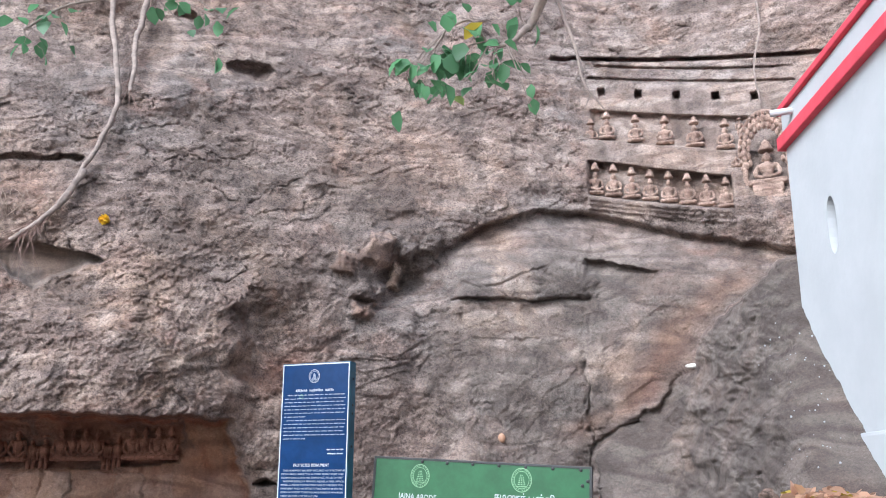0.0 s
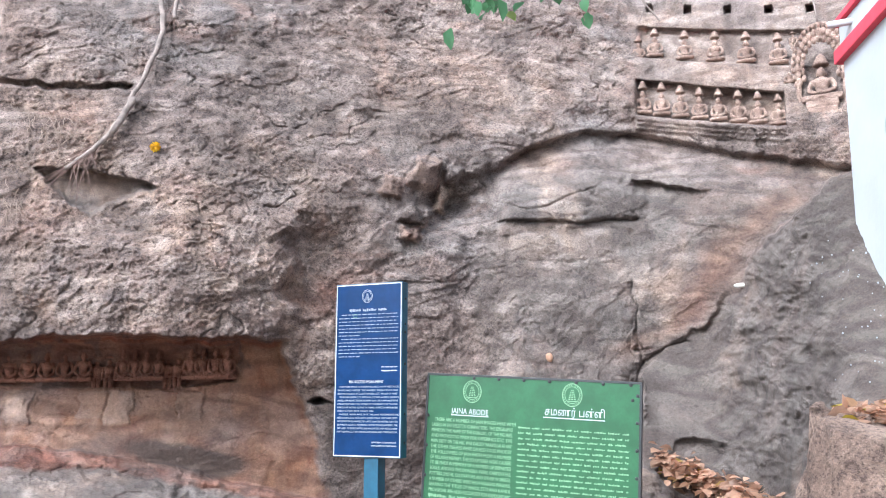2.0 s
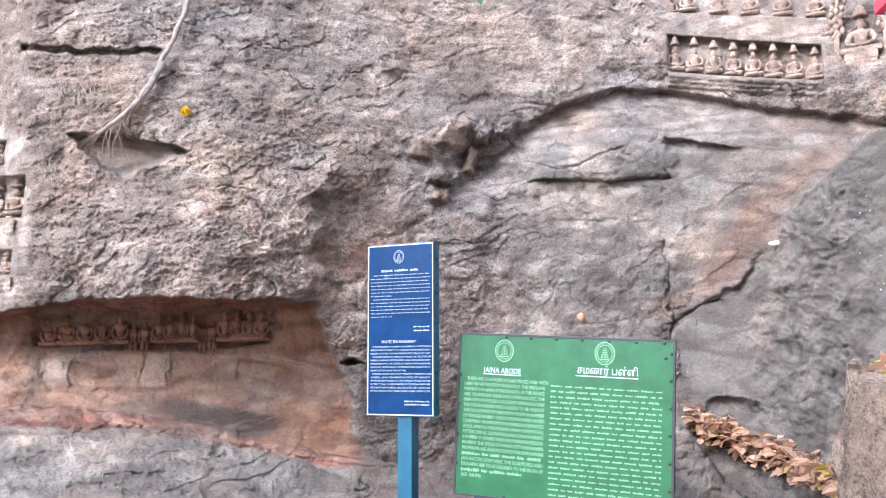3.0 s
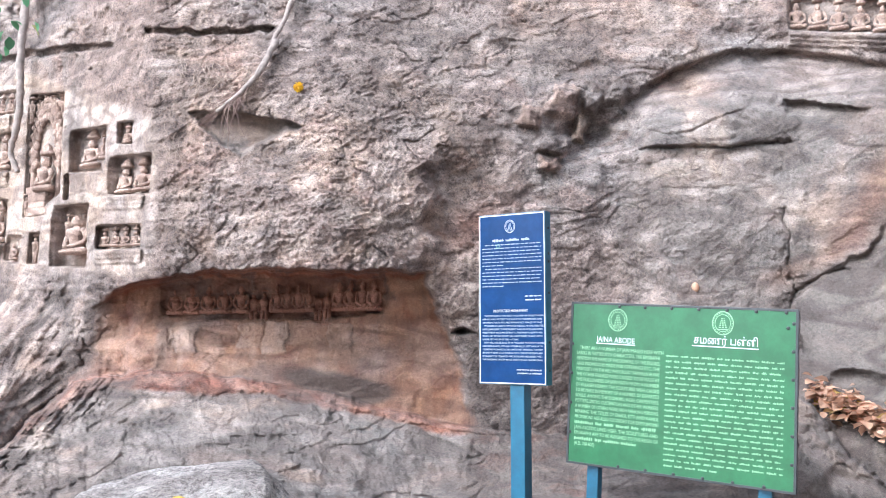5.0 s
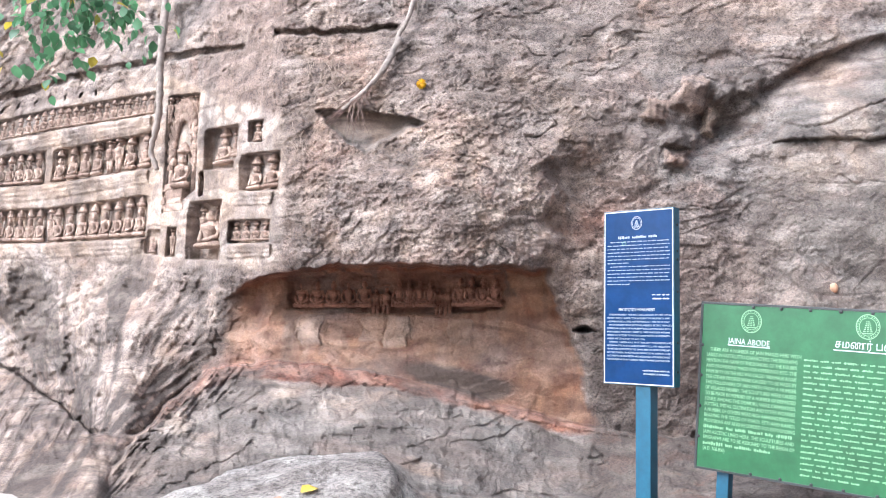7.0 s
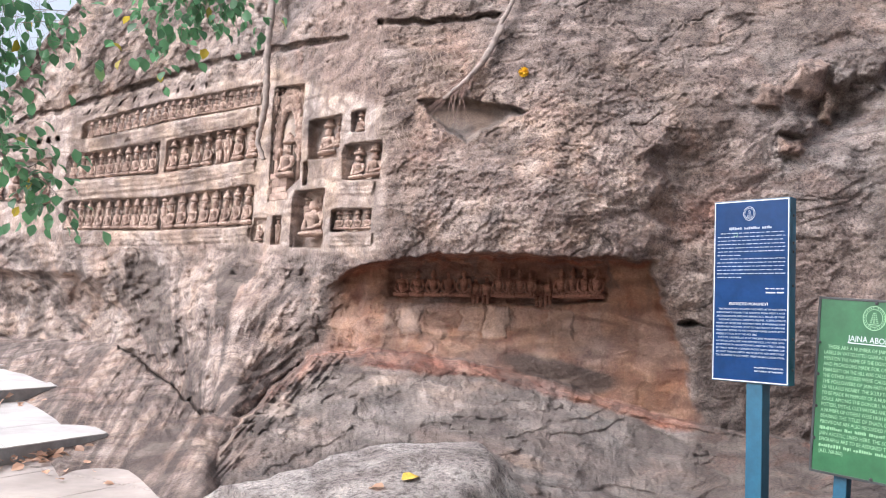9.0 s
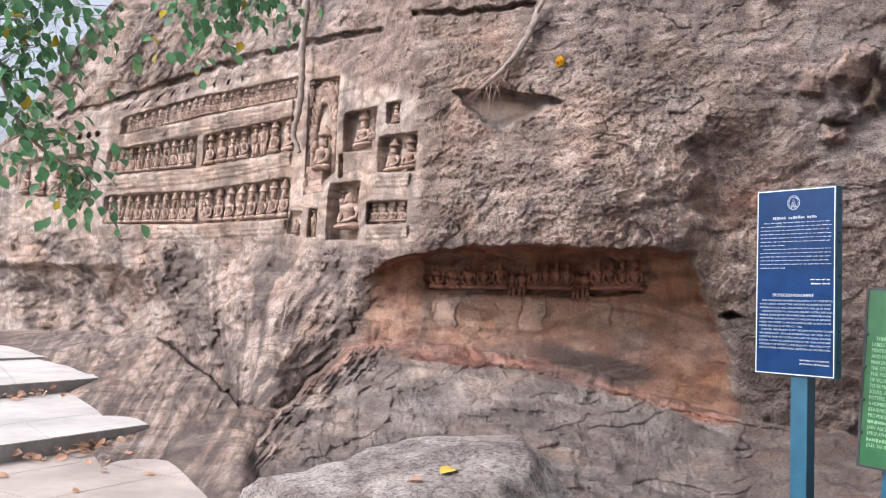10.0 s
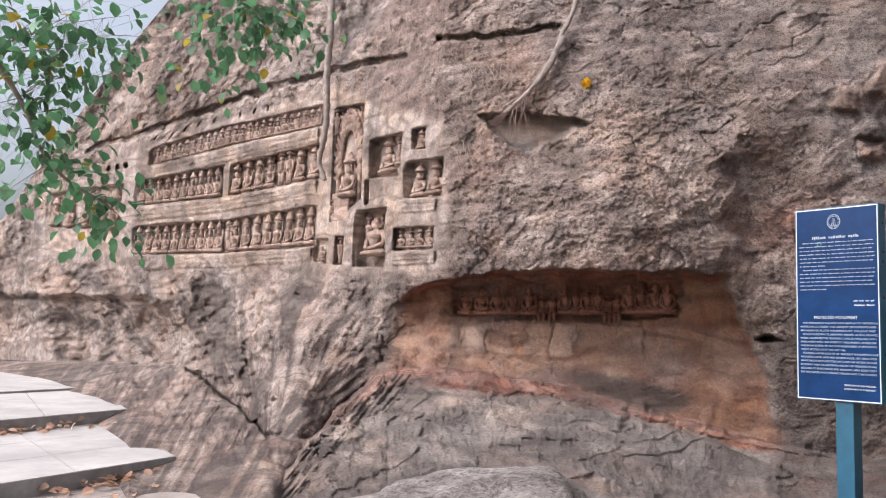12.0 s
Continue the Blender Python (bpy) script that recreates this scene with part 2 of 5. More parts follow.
LEDGE_FOOT = [(41.5, -8.5), (39.7, -6.2), (37.7, -4.75), (34.7, -3.4), (32.6, -3.6), (28.8, -3.83), (25.1, -3.85), (21.4, -4.85), (17.7, -5.3), (14.2, -6.35), (11.5, -6.5)]
CAVE_SIDE = [(-6.5, 11.5), (-2.5, 12.2), (0, 13.3), (1.7, 14.2), (4.3, 14.7)]
UNDERCUT = [(60, 1.2), (53.9, 1.45), (51.1, 1.57), (49.4, 0.9), (48.7, -1.3), (48.0, -3.0)]
FLOOR_RANGE = [(45, 7.6), (42.9, 8.8), (40.3, 10.0), (37.6, 11.0), (36, 11.2), (30, 10.9), (14, 10.5), (5, 10.2), (-9, 9.2), (-20, 8.5)]
APRON_LINE = [(40.0, -7.2), (43.4, -7.0), (46, -4.6), (48.1, -2.9), (52.8, -2.66), (57.1, -2.7), (66, -2.7)]
FOOT = [(40, -13.6), (44, -12.6), (46, -11.3), (47.7, -10.4), (51.6, -8.7), (55.4, -6.05), (57, -4.5), (66, -4.3)]
APRON_RANGE = [(40, 10.3), (43.4, 10.8), (46, 13.5), (48, 16), (52, 19.5), (66, 30)]
FOOT_RANGE = [(40, 6.5), (44, 7.2), (46, 8.2), (47.7, 9.07), (51.6, 10.2), (55.4, 14.2), (57, 18), (66, 20)]
GULLY = [(14, 6.6), (8.5, 9.2), (6.2, 10.8), (4.1, 12.9), (1.7, 14.4), (-0.8, 16.6), (-5.5, 18), (-9.4, 17.5), (-15, 16.1), (-21.2, 14.6), (-26, 13.4)]
BOULDER_EDGE = [(-26, 15), (-21.2, 14.1), (-19.7, 12.8), (-16.8, 10.5), (-14.8, 7.7), (-12.9, 5.2), (-10, 3.8), (-8.9, 2.3), (-8.2, -3)]

# niches of the carved panels: (right bearing, left bearing, top line, bottom line, depth, side ramp)
ROW_TOP = ([(51.5, 10.64), (47, 12.49), (40.8, 14.41)], [(51.3, 9.55), (46.5, 11.25), (40.7, 12.95)])
ROW_MID = ([(52.3, 8.54), (46.8, 10.07), (40.6, 11.96)], [(52.2, 6.9), (46.7, 7.95), (41, 9.45)])
ROW_LOW = ([(52.2, 5.75), (46.6, 6.58), (41.3, 7.8)], [(52.1, 3.9), (46.5, 4.35), (41.2, 5.05)])
ROW_FAR = ([(57.3, 7.3), (52.7, 8.43)], [(56.9, 5.3), (52.5, 5.3)])
ROW_RA = ([(-23, 23.0), (-19.1, 23.25), (-9.3, 24.6)], [(-23, 20.6), (-18.6, 21.1), (-9.3, 22.6)])
ROW_RB = ([(-18.7, 19.6), (-9.1, 21.35)], [(-18.5, 17.4), (-9.0, 18.95)])
NICHES = [
    (40.6, 51.5, *ROW_TOP, 0.35, 0.25), (46.9, 52.3, *ROW_MID, 0.5, 0.4), (40.8, 46.6, *ROW_MID, 0.55, 0.5), (40.9, 52.2, *ROW_LOW, 0.5, 0.3),
    (52.9, 57.2, *ROW_FAR, 0.6, 0.5),
    (35.6, 37.75, [(37.8, 12.3), (35.5, 12.9)], [(38, 9.55), (35.9, 9.85)], 0.6, 0.6),
    (34.0, 35.05, [(35, 13.16), (34, 13.31)], [(35.1, 11.6), (34.4, 11.7)], 0.45, 0.4),
    (32.85, 35.45, [(35.3, 10.95), (32.8, 11.41)], [(35.7, 8.4), (33.2, 8.65)], 0.65, 0.75),
    (36.4, 38.5, [(38.1, 7.7), (36.3, 7.96)], [(38.8, 3.78), (36.7, 3.87)], 0.85, 0.9),
    (33.25, 36.0, [(36, 6.6), (33.2, 6.86)], [(36.1, 4.95), (33.2, 5.2)], 0.4, 0.3),
    (40.0, 41.0, [(40.9, 5.7), (40, 5.76)], [(41.1, 4.05), (39.9, 3.9)], 0.35, 0.3),
    (39.0, 39.7, [(39.7, 5.95), (39, 6.0)], [(39.8, 3.85), (39, 3.95)], 0.5, 0.35),
    (38.1, 40.1, [(40.2, 14.2), (38, 14.65)], [(40.2, 6.5), (38.1, 8.4)], 0.5, 0.35),
    (37.6, 38.0, [(38, 9.6), (37.6, 9.7)], [(38, 7.9), (37.6, 8.0)], 0.35, 0.2),
    (-23, -9.3, *ROW_RA, 0.22, 0.3), (-18.7, -9.05, *ROW_RB, 0.35, 0.3),
]
for k in range(9):
    a = 51.2 - 0.85 * k
    e = float(np.interp(a, [40.8, 47, 51.5], [14.9, 13.05, 11.2]))
    NICHES.append((a - 0.08, a + 0.08, [(a - 1, e + 0.2), (a + 1, e + 0.2)], [(a - 1, e - 0.2), (a + 1, e - 0.2)], 0.4, 0.05))
for k in range(4):
    a, e = 54.3 - 0.5 * k, 9.0 + 0.15 * k
    NICHES.append((a - 0.14, a + 0.14, [(a - 1, e + 0.22), (a + 1, e + 0.22)], [(a - 1, e - 0.2), (a + 1, e - 0.2)], 0.5, 0.06))
for k in range(6):
    a, e = -10.2 - 2.58 * k, 25.55 - 0.32 * k
    NICHES.append((a - 0.27, a + 0.27, [(a - 1, e + 0.3), (a + 1, e + 0.3)], [(a - 1, e - 0.28), (a + 1, e - 0.28)], 0.5, 0.06))


def cliff_range(A, E):
    """The cliff's shape before weathering, and masks of its kinds of surface and painted shade."""
    R = along(FACE, A) + 0.02 * np.maximum(E - 13, 0) ** 1.6
    R = R.astype(np.float64)
    masks = {k: np.zeros(A.shape) for k in ("smooth", "ochre", "grey", "dark", "pale", "rust")}
    # the heavy brow over the cave, its broken right edge and the hollow beside it
    R -= 0.75 * np.exp(-((A - 23) / 9.5) ** 2) * sstep(17, 5.5, E) * sstep(-1, 4, E)
    edge = 15.3 + 0.5 * np.sin(E * 1.9) - 0.5 * sstep(8, 5, E)
    hollow = sstep(0.0, 1.6, edge - A) * sstep(6.0, 12.5, A) * sstep(13.4, 11.0, E) * sstep(4.2, 6.8, E)
    R += 0.22 * hollow + 0.06 * np.exp(-((A - 12.6) / 1.9) ** 2 - ((E - 10.0) / 1.2) ** 2)
    # shade of the hollow, coloured onto the rock
    masks["dark"] = np.maximum(masks["dark"], 0.4 * np.exp(-((A - 12.4) / 2.2) ** 2 - ((E - 10.2) / 1.5) ** 2))
    masks["rust"] = np.maximum(masks["rust"], 0.75 * np.exp(-((A - 11.2 - 0.7 * (7.5 - E)) / 1.7) ** 2 - ((E - 7.3) / 1.5) ** 2))
    # bulge below the carved panel narrowing to its foot, and the undercut beyond it
    R -= 1.5 * np.exp(-((A - 42.5) / 3.2) ** 2) * sstep(3.5, -1.5, E)
    R -= 2.6 * np.exp(-((A - 41.8) / 2.6) ** 2) * sstep(-1.5, -7.5, E)
    R += 0.65 * sstep(48.2, 49.0, A) * sstep(0.0, 0.5, along(UNDERCUT, A) - E)
    R += 0.35 * sstep(45.5, 48.4, A) * sstep(1.6, -0.8, E)
    R -= 0.8 * np.exp(-((A - 56.8) / 1.3) ** 2) * sstep(4, 0, E)
    # gully: the upper mass overhangs, the great boulder stands below it
    g = along(GULLY, A)
    right = sstep(3.0, -1.5, A)
    below = sstep(0.0, 0.35, g - E) * right
    R += below * (0.16 - 0.56 * sstep(0.1, 4.5, g - E) - 0.25 * sstep(4, 12, g - E))
    d = near_line(A, E, GULLY, 2.0)
    R += ((0.04 + 0.18 * right) * np.exp(-(d / 0.2) ** 2) + 0.12 * np.exp(-(d / 1.5) ** 2)) * sstep(12, 6, A)
    R += 0.1 * np.exp(-((A + 5.2) / 2.4) ** 2 - ((E - 19.0) / 0.55) ** 2) + 0.14 * np.exp(-((A - 3.4) / 2.0) ** 2 - ((E - 17.6) / 0.5) ** 2)
    pocket = np.exp(-((A - 4.0) / 2.2) ** 2 - ((E - 13.6) / 1.7) ** 2)
    R += 0.5 * pocket
    for a, e, w, h, amp, tint in ((4.4, 13.7, 0.55, 0.95, 0.5, "pale"), (6.0, 12.75, 1.1, 0.8, 0.5, "dark"), (6.25, 11.5, 0.9, 0.6, 0.4, "ochre"), (5.5, 15.5, 1.1, 1.3, 0.45, "ochre"), (3.4, 15.3, 0.7, 0.8, 0.4, "dark"), (1.6, 15.9, 0.9, 0.7, 0.3, "grey"), (7.6, 14.6, 0.9, 0.8, 0.3, "ochre")):
        lump = np.clip(1 - np.maximum(np.abs((A - a) + 0.35 * (E - e)) / w, np.abs((E - e) - 0.25 * (A - a)) / h), 0, 1)
        R -= 0.5 * amp * np.minimum(lump * 2.2, 1.0) * (0.7 + 0.5 * lump)
        masks[tint] = np.maximum(masks[tint], sstep(0.0, 0.15, lump) * (0.55 if tint != "pale" else 0.85))
    # smooth slab beyond the boulder's edge
    be = np.interp(E, [p[1] for p in BOULDER_EDGE[::-1]], [p[0] for p in BOULDER_EDGE[::-1]])
    slab = sstep(0.0, 0.45, be - A) * sstep(15.2, 14.4, E)
    toward = sstep(-13, -22.5, A)
    slabR = (1 - toward) * (along(FACE, A) + 0.35 - 0.11 * np.maximum(13 - E, 0)) + toward * (9.0 + 0.14 * (E - 11.3))
    R = R * (1 - slab) + slab * slabR
    masks["grey"] = np.maximum(masks["grey"], slab * 0.95)
    masks["smooth"] = np.maximum(masks["smooth"], slab * 0.72)
    masks["dark"] = np.maximum(masks["dark"], slab * 0.4)
    masks["grey"] = np.maximum(masks["grey"], below * (1 - slab) * 0.75 * sstep(1, 3, g - E))
    masks["smooth"] = np.maximum(masks["smooth"], below * 0.5)
    # shelf broken out of the boulder, rusty towards its edge
    shelf = sstep(-8.6, -8.9, A) * sstep(-13.8, -12.5, A) * sstep(0, 0.15, along([(-13, 13.9), (-8.9, 14.9)], A) - E) * sstep(0, 0.5, E - along([(-13, 12.4), (-9, 13.6)], A))
    R += 0.22 * shelf
    masks["ochre"] = np.maximum(masks["ochre"], 0.5 * np.exp(-((be - A + 1.6) / 1.5) ** 2) * sstep(2, 5, E) * sstep(14, 12.5, E))
    # broken ledge line on the boulder and its dressed face
    ledge = [(0.4, 12.3), (-1.6, 12.3), (-4.8, 12.25), (-9.2, 12.3)]
    d = near_line(A, E, ledge, 1.0)
    R += np.where(E < along(ledge, A), 0.10, 0) * sstep(0.4, -0.4, A) * sstep(-9.8, -8.6, A) * sstep(6.5, 10.5, E)
    R += 0.07 * np.exp(-(d / 0.1) ** 2)
    masks["pale"] = np.maximum(masks["pale"], 0.45 * sstep(0.9, 0.3, A) * sstep(-6.8, -6.0, A) * sstep(12.2, 11.8, E) * sstep(9.4, 9.9, E))
    masks["pale"] = np.maximum(masks["pale"], 0.5 * np.exp(-((A - 0.4 + 0.05 * (E - 9)) / 0.35) ** 2) * sstep(7.5, 9, E) * sstep(11, 10.2, E))
    # upright flake and cracks in the boulder's lower part
    for pts, depth in (([(-8.4, 8.1), (-8.9, 3.8), (-8.7, 1.2)], 0.16), ([(-8.8, 2.8), (-10.4, 3.8), (-11.8, 4.3)], 0.14), ([(0.6, 13.6), (-2.0, 13.1), (-3.4, 13.4), (-6.0, 14.3)], 0.08)):
        d = near_line(A, E, pts, 1.2)
        R += 0.4 * depth * np.exp(-(d / 0.08) ** 2) + 0.3 * depth * sstep(0.9, 0.0, d) * (E < along(pts, A))
    # cave with its stained back wall
    top, floor = along(CAVE_TOP, A), along(FLOOR_LINE, A)
    side = np.interp(E, [p[0] for p in CAVE_SIDE], [p[1] for p in CAVE_SIDE])
    inside = sstep(36.8, 33.6, A) * sstep(0.0, 0.4, top - E) * sstep(-0.5, 0.3, A - side)
    depth = (0.3 + 0.85 * sstep(0.0, 8.0, A - side)) * (0.45 + 0.55 * sstep(36.5, 31, A))
    R += inside * depth * (1.0 - 0.35 * sstep(2.2, 4.2, top - E) - 0.4 * sstep(3.5, 7.5, top - E))
    masks["ochre"] = np.maximum(masks["ochre"], sstep(36.2, 34.6, A) * sstep(-0.2, 0.3, A - side) * sstep(0.02, 0.2, top - E) * sstep(-0.3, 0.2, E - floor))
    masks["rust"] = np.maximum(masks["rust"], 0.85 * sstep(36.0, 34.0, A) * sstep(0.0, 0.6, A - side) * sstep(-0.05, 0.1, top - E) * sstep(0.75, 0.5, top - E))
    masks["smooth"] = np.maximum(masks["smooth"], inside * 0.6)
    # carved band on the back wall, plinth stones under it
    band = sstep(32.2, 31.6, A) * sstep(17.2, 17.8, A) * sstep(-0.05, 0.1, E - along([(31.3, 0.85), (23, 0.8), (17.6, 1.35)], A)) * sstep(0, 0.3, top - 0.5 - E)
    R += 0.12 * band
    masks["dark"] = np.maximum(masks["dark"], band * 0.28)
    masks["rust"] = np.maximum(masks["rust"], band * 0.55)
    cell = np.floor((A - 17.6) / 1.95 + 0.12 * np.sin(2.1 * A))
    sunk = np.mod(cell * 0.618, 1.0)
    stones = sstep(32.0, 31.5, A) * sstep(17.4, 17.9, A) * sstep(0.75, 0.55, E) * sstep(-0.9, -0.5, E + 0.8 * sunk)
    seam = np.abs(np.mod((A - 17.6) / 1.95 + 0.12 * np.sin(2.1 * A), 1.0) - 0.5)
    R -= stones * (0.015 + 0.05 * sunk) * sstep(0.5, 0.44, seam)
    masks["pale"] = np.maximum(masks["pale"], stones * (0.15 + 0.45 * sunk))
    # ramp of bare rock towards the paving
    ap = along(APRON_LINE, A)
    foot = along(FOOT, A)
    u = np.maximum((ap - E) / (ap - foot), 0)
    apR = 1 / np.maximum((1 - u) / along(APRON_RANGE, A) + u / along(FOOT_RANGE, A), 0.02)
    apron = sstep(0.0, 0.2, ap - E) * sstep(39.0, 43.5, A)
    R = R * (1 - apron) + np.minimum(R, apR) * apron
    masks["grey"] = np.maximum(masks["grey"], apron * 0.35)
    masks["ochre"] = np.maximum(masks["ochre"], apron * 0.22)
    masks["smooth"] = np.maximum(masks["smooth"], apron * 0.3)
    # lower rock under the cave
    low = sstep(0.0, 0.18, floor - E)
    steep = 0.34 + 0.14 * sstep(13, 5, A) * sstep(-3, 3, A) - 0.12 * sstep(0, -8, A)
    lowR = along(FLOOR_RANGE, A) - steep * np.maximum(floor - E, 0) ** 1.05 - 0.05 * sstep(0, 0.6, floor - E)
    R = R * (1 - low) + np.minimum(R, lowR) * low
    foot_line = along(LEDGE_FOOT, A)
    lip = sstep(0.12, -0.05, E - floor) * sstep(-0.35, 0.05, E - foot_line) * sstep(41.5, 39, A) * sstep(10.5, 12.5, A)
    R -= 0.06 * lip
    R += 0.04 * np.exp(-((foot_line - 0.12 - E) / 0.14) ** 2) * sstep(40, 37, A) * sstep(11, 13, A)
    masks["rust"] = np.maximum(masks["rust"], 0.8 * lip)
    masks["rust"] = np.maximum(masks["rust"], 0.45 * np.exp(-((A - 36.2) / 2.4) ** 2 - ((E + 3.4 + 0.55 * (A - 36)) / 0.9) ** 2))
    masks["grey"] = np.maximum(masks["grey"], low * (1 - lip) * 0.75)
    masks["smooth"] = np.maximum(masks["smooth"], low * 0.35)
    # carved panels are dressed flat, their niches cut in
    flat = sstep(32.2, 33, A) * sstep(58, 57, A) * sstep(3.2, 4, E) * sstep(-0.1, 0.5, along([(57, 9), (52, 11), (46, 13.6), (40, 15.6), (32, 13.6)], A) - E)
    flat = np.maximum(flat, sstep(-8.6, -9.2, A) * sstep(26, 25.5, E) * sstep(16.4, 17.4, E + 0.13 * (A + 9)) * 0.9)
    masks["smooth"] = np.maximum(masks["smooth"], flat * 0.55)
    # pale pinkish stone; the left panel's extra paleness imitates bright haze
    masks["pale"] = np.maximum(masks["pale"], flat * (0.45 + 0.45 * (A > 0)))
    cut = np.zeros(A.shape)
    for a0, a1, top, bottom, depth, side in NICHES:
        t, b = along(top, A), along(bottom, A)
        k = sstep(a0, a0 + 0.1, A) * np.clip((a1 - A) / side, 0, 1) * sstep(0, 0.22, t - E) * sstep(0, 0.1, E - b)
        cut = np.maximum(cut, 0.68 * depth * k)
    R += cut
    for lo, hi, bottom in ((41.0, 52.2, ROW_MID[1]), (41.1, 52.1, ROW_LOW[1]), (41, 51.3, ROW_TOP[1]), (33.2, 36.1, [(36.1, 4.95), (33.2, 5.2)]), (33.2, 35.7, [(35.7, 8.4), (33.2, 8.65)]), (-18.5, -9, ROW_RB[1])):
        b = along(bottom, A)
        inside_row = sstep(lo, lo + 0.1, A) * sstep(hi, hi - 0.1, A)
        R -= inside_row * (0.05 * sstep(0.95, 0.8, b - E) + 0.035 * sstep(0.62, 0.5, b - E) + 0.03 * sstep(0.32, 0.22, b - E)) * sstep(-0.02, 0.03, b - E)
    masks["ochre"] = np.maximum(masks["ochre"], sstep(0.2, 0.6, cut) * 0.6 * (A > 32))
    masks["smooth"] = np.maximum(masks["smooth"], sstep(0.05, 0.2, cut) * 0.9)
    # carved rain channels and strata
    for pts, w, depth in (([(54.8, 10.3), (50.5, 12.4), (44.3, 15.1), (40, 16.5), (35.7, 17.7)], 0.26, 0.22), ([(33.4, 18.85), (29.6, 19.2), (25.4, 19.7)], 0.24, 0.2),
                          ([(-6.9, 27.9), (-22.4, 26.5), (-34, 25.2)], 0.16, 0.25), ([(-9.3, 26.5), (-23, 24.9)], 0.12, 0.08), ([(-9.8, 27.2), (-23, 25.7)], 0.12, 0.08)):
        d = near_line(A, E, pts, 1.5)
        R += depth * sstep(w, w * 0.5, d)
        # groove insides coloured slightly darker, in place of shade
        masks["dark"] = np.maximum(masks["dark"], 0.15 * sstep(w, w * 0.5, d))
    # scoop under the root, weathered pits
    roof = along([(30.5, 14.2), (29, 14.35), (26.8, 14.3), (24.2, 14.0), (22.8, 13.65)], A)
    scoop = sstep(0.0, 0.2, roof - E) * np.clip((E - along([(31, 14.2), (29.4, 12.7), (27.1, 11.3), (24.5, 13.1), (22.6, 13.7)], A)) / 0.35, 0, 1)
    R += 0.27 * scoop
    # grey smooth stone, with the scoop's shade painted on as a dark tint
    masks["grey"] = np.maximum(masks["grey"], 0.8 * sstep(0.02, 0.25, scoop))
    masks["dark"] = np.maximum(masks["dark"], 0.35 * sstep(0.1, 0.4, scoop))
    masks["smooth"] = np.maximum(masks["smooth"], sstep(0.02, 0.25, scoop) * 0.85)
    for a, e, w, h, depth in ((14.9, 26.5, 1.8, 0.7, 0.4), (19.6, 29.3, 1.0, 0.35, 0.3), (-12.4, -2.7, 2.0, 0.9, 0.2), (12.4, 0.1, 0.75, 0.22, 0.3)):
        R += depth * np.clip(1 - ((A - a) / w) ** 2 - ((E - e) / h) ** 2, 0, 1) ** 0.7
    return R, masks


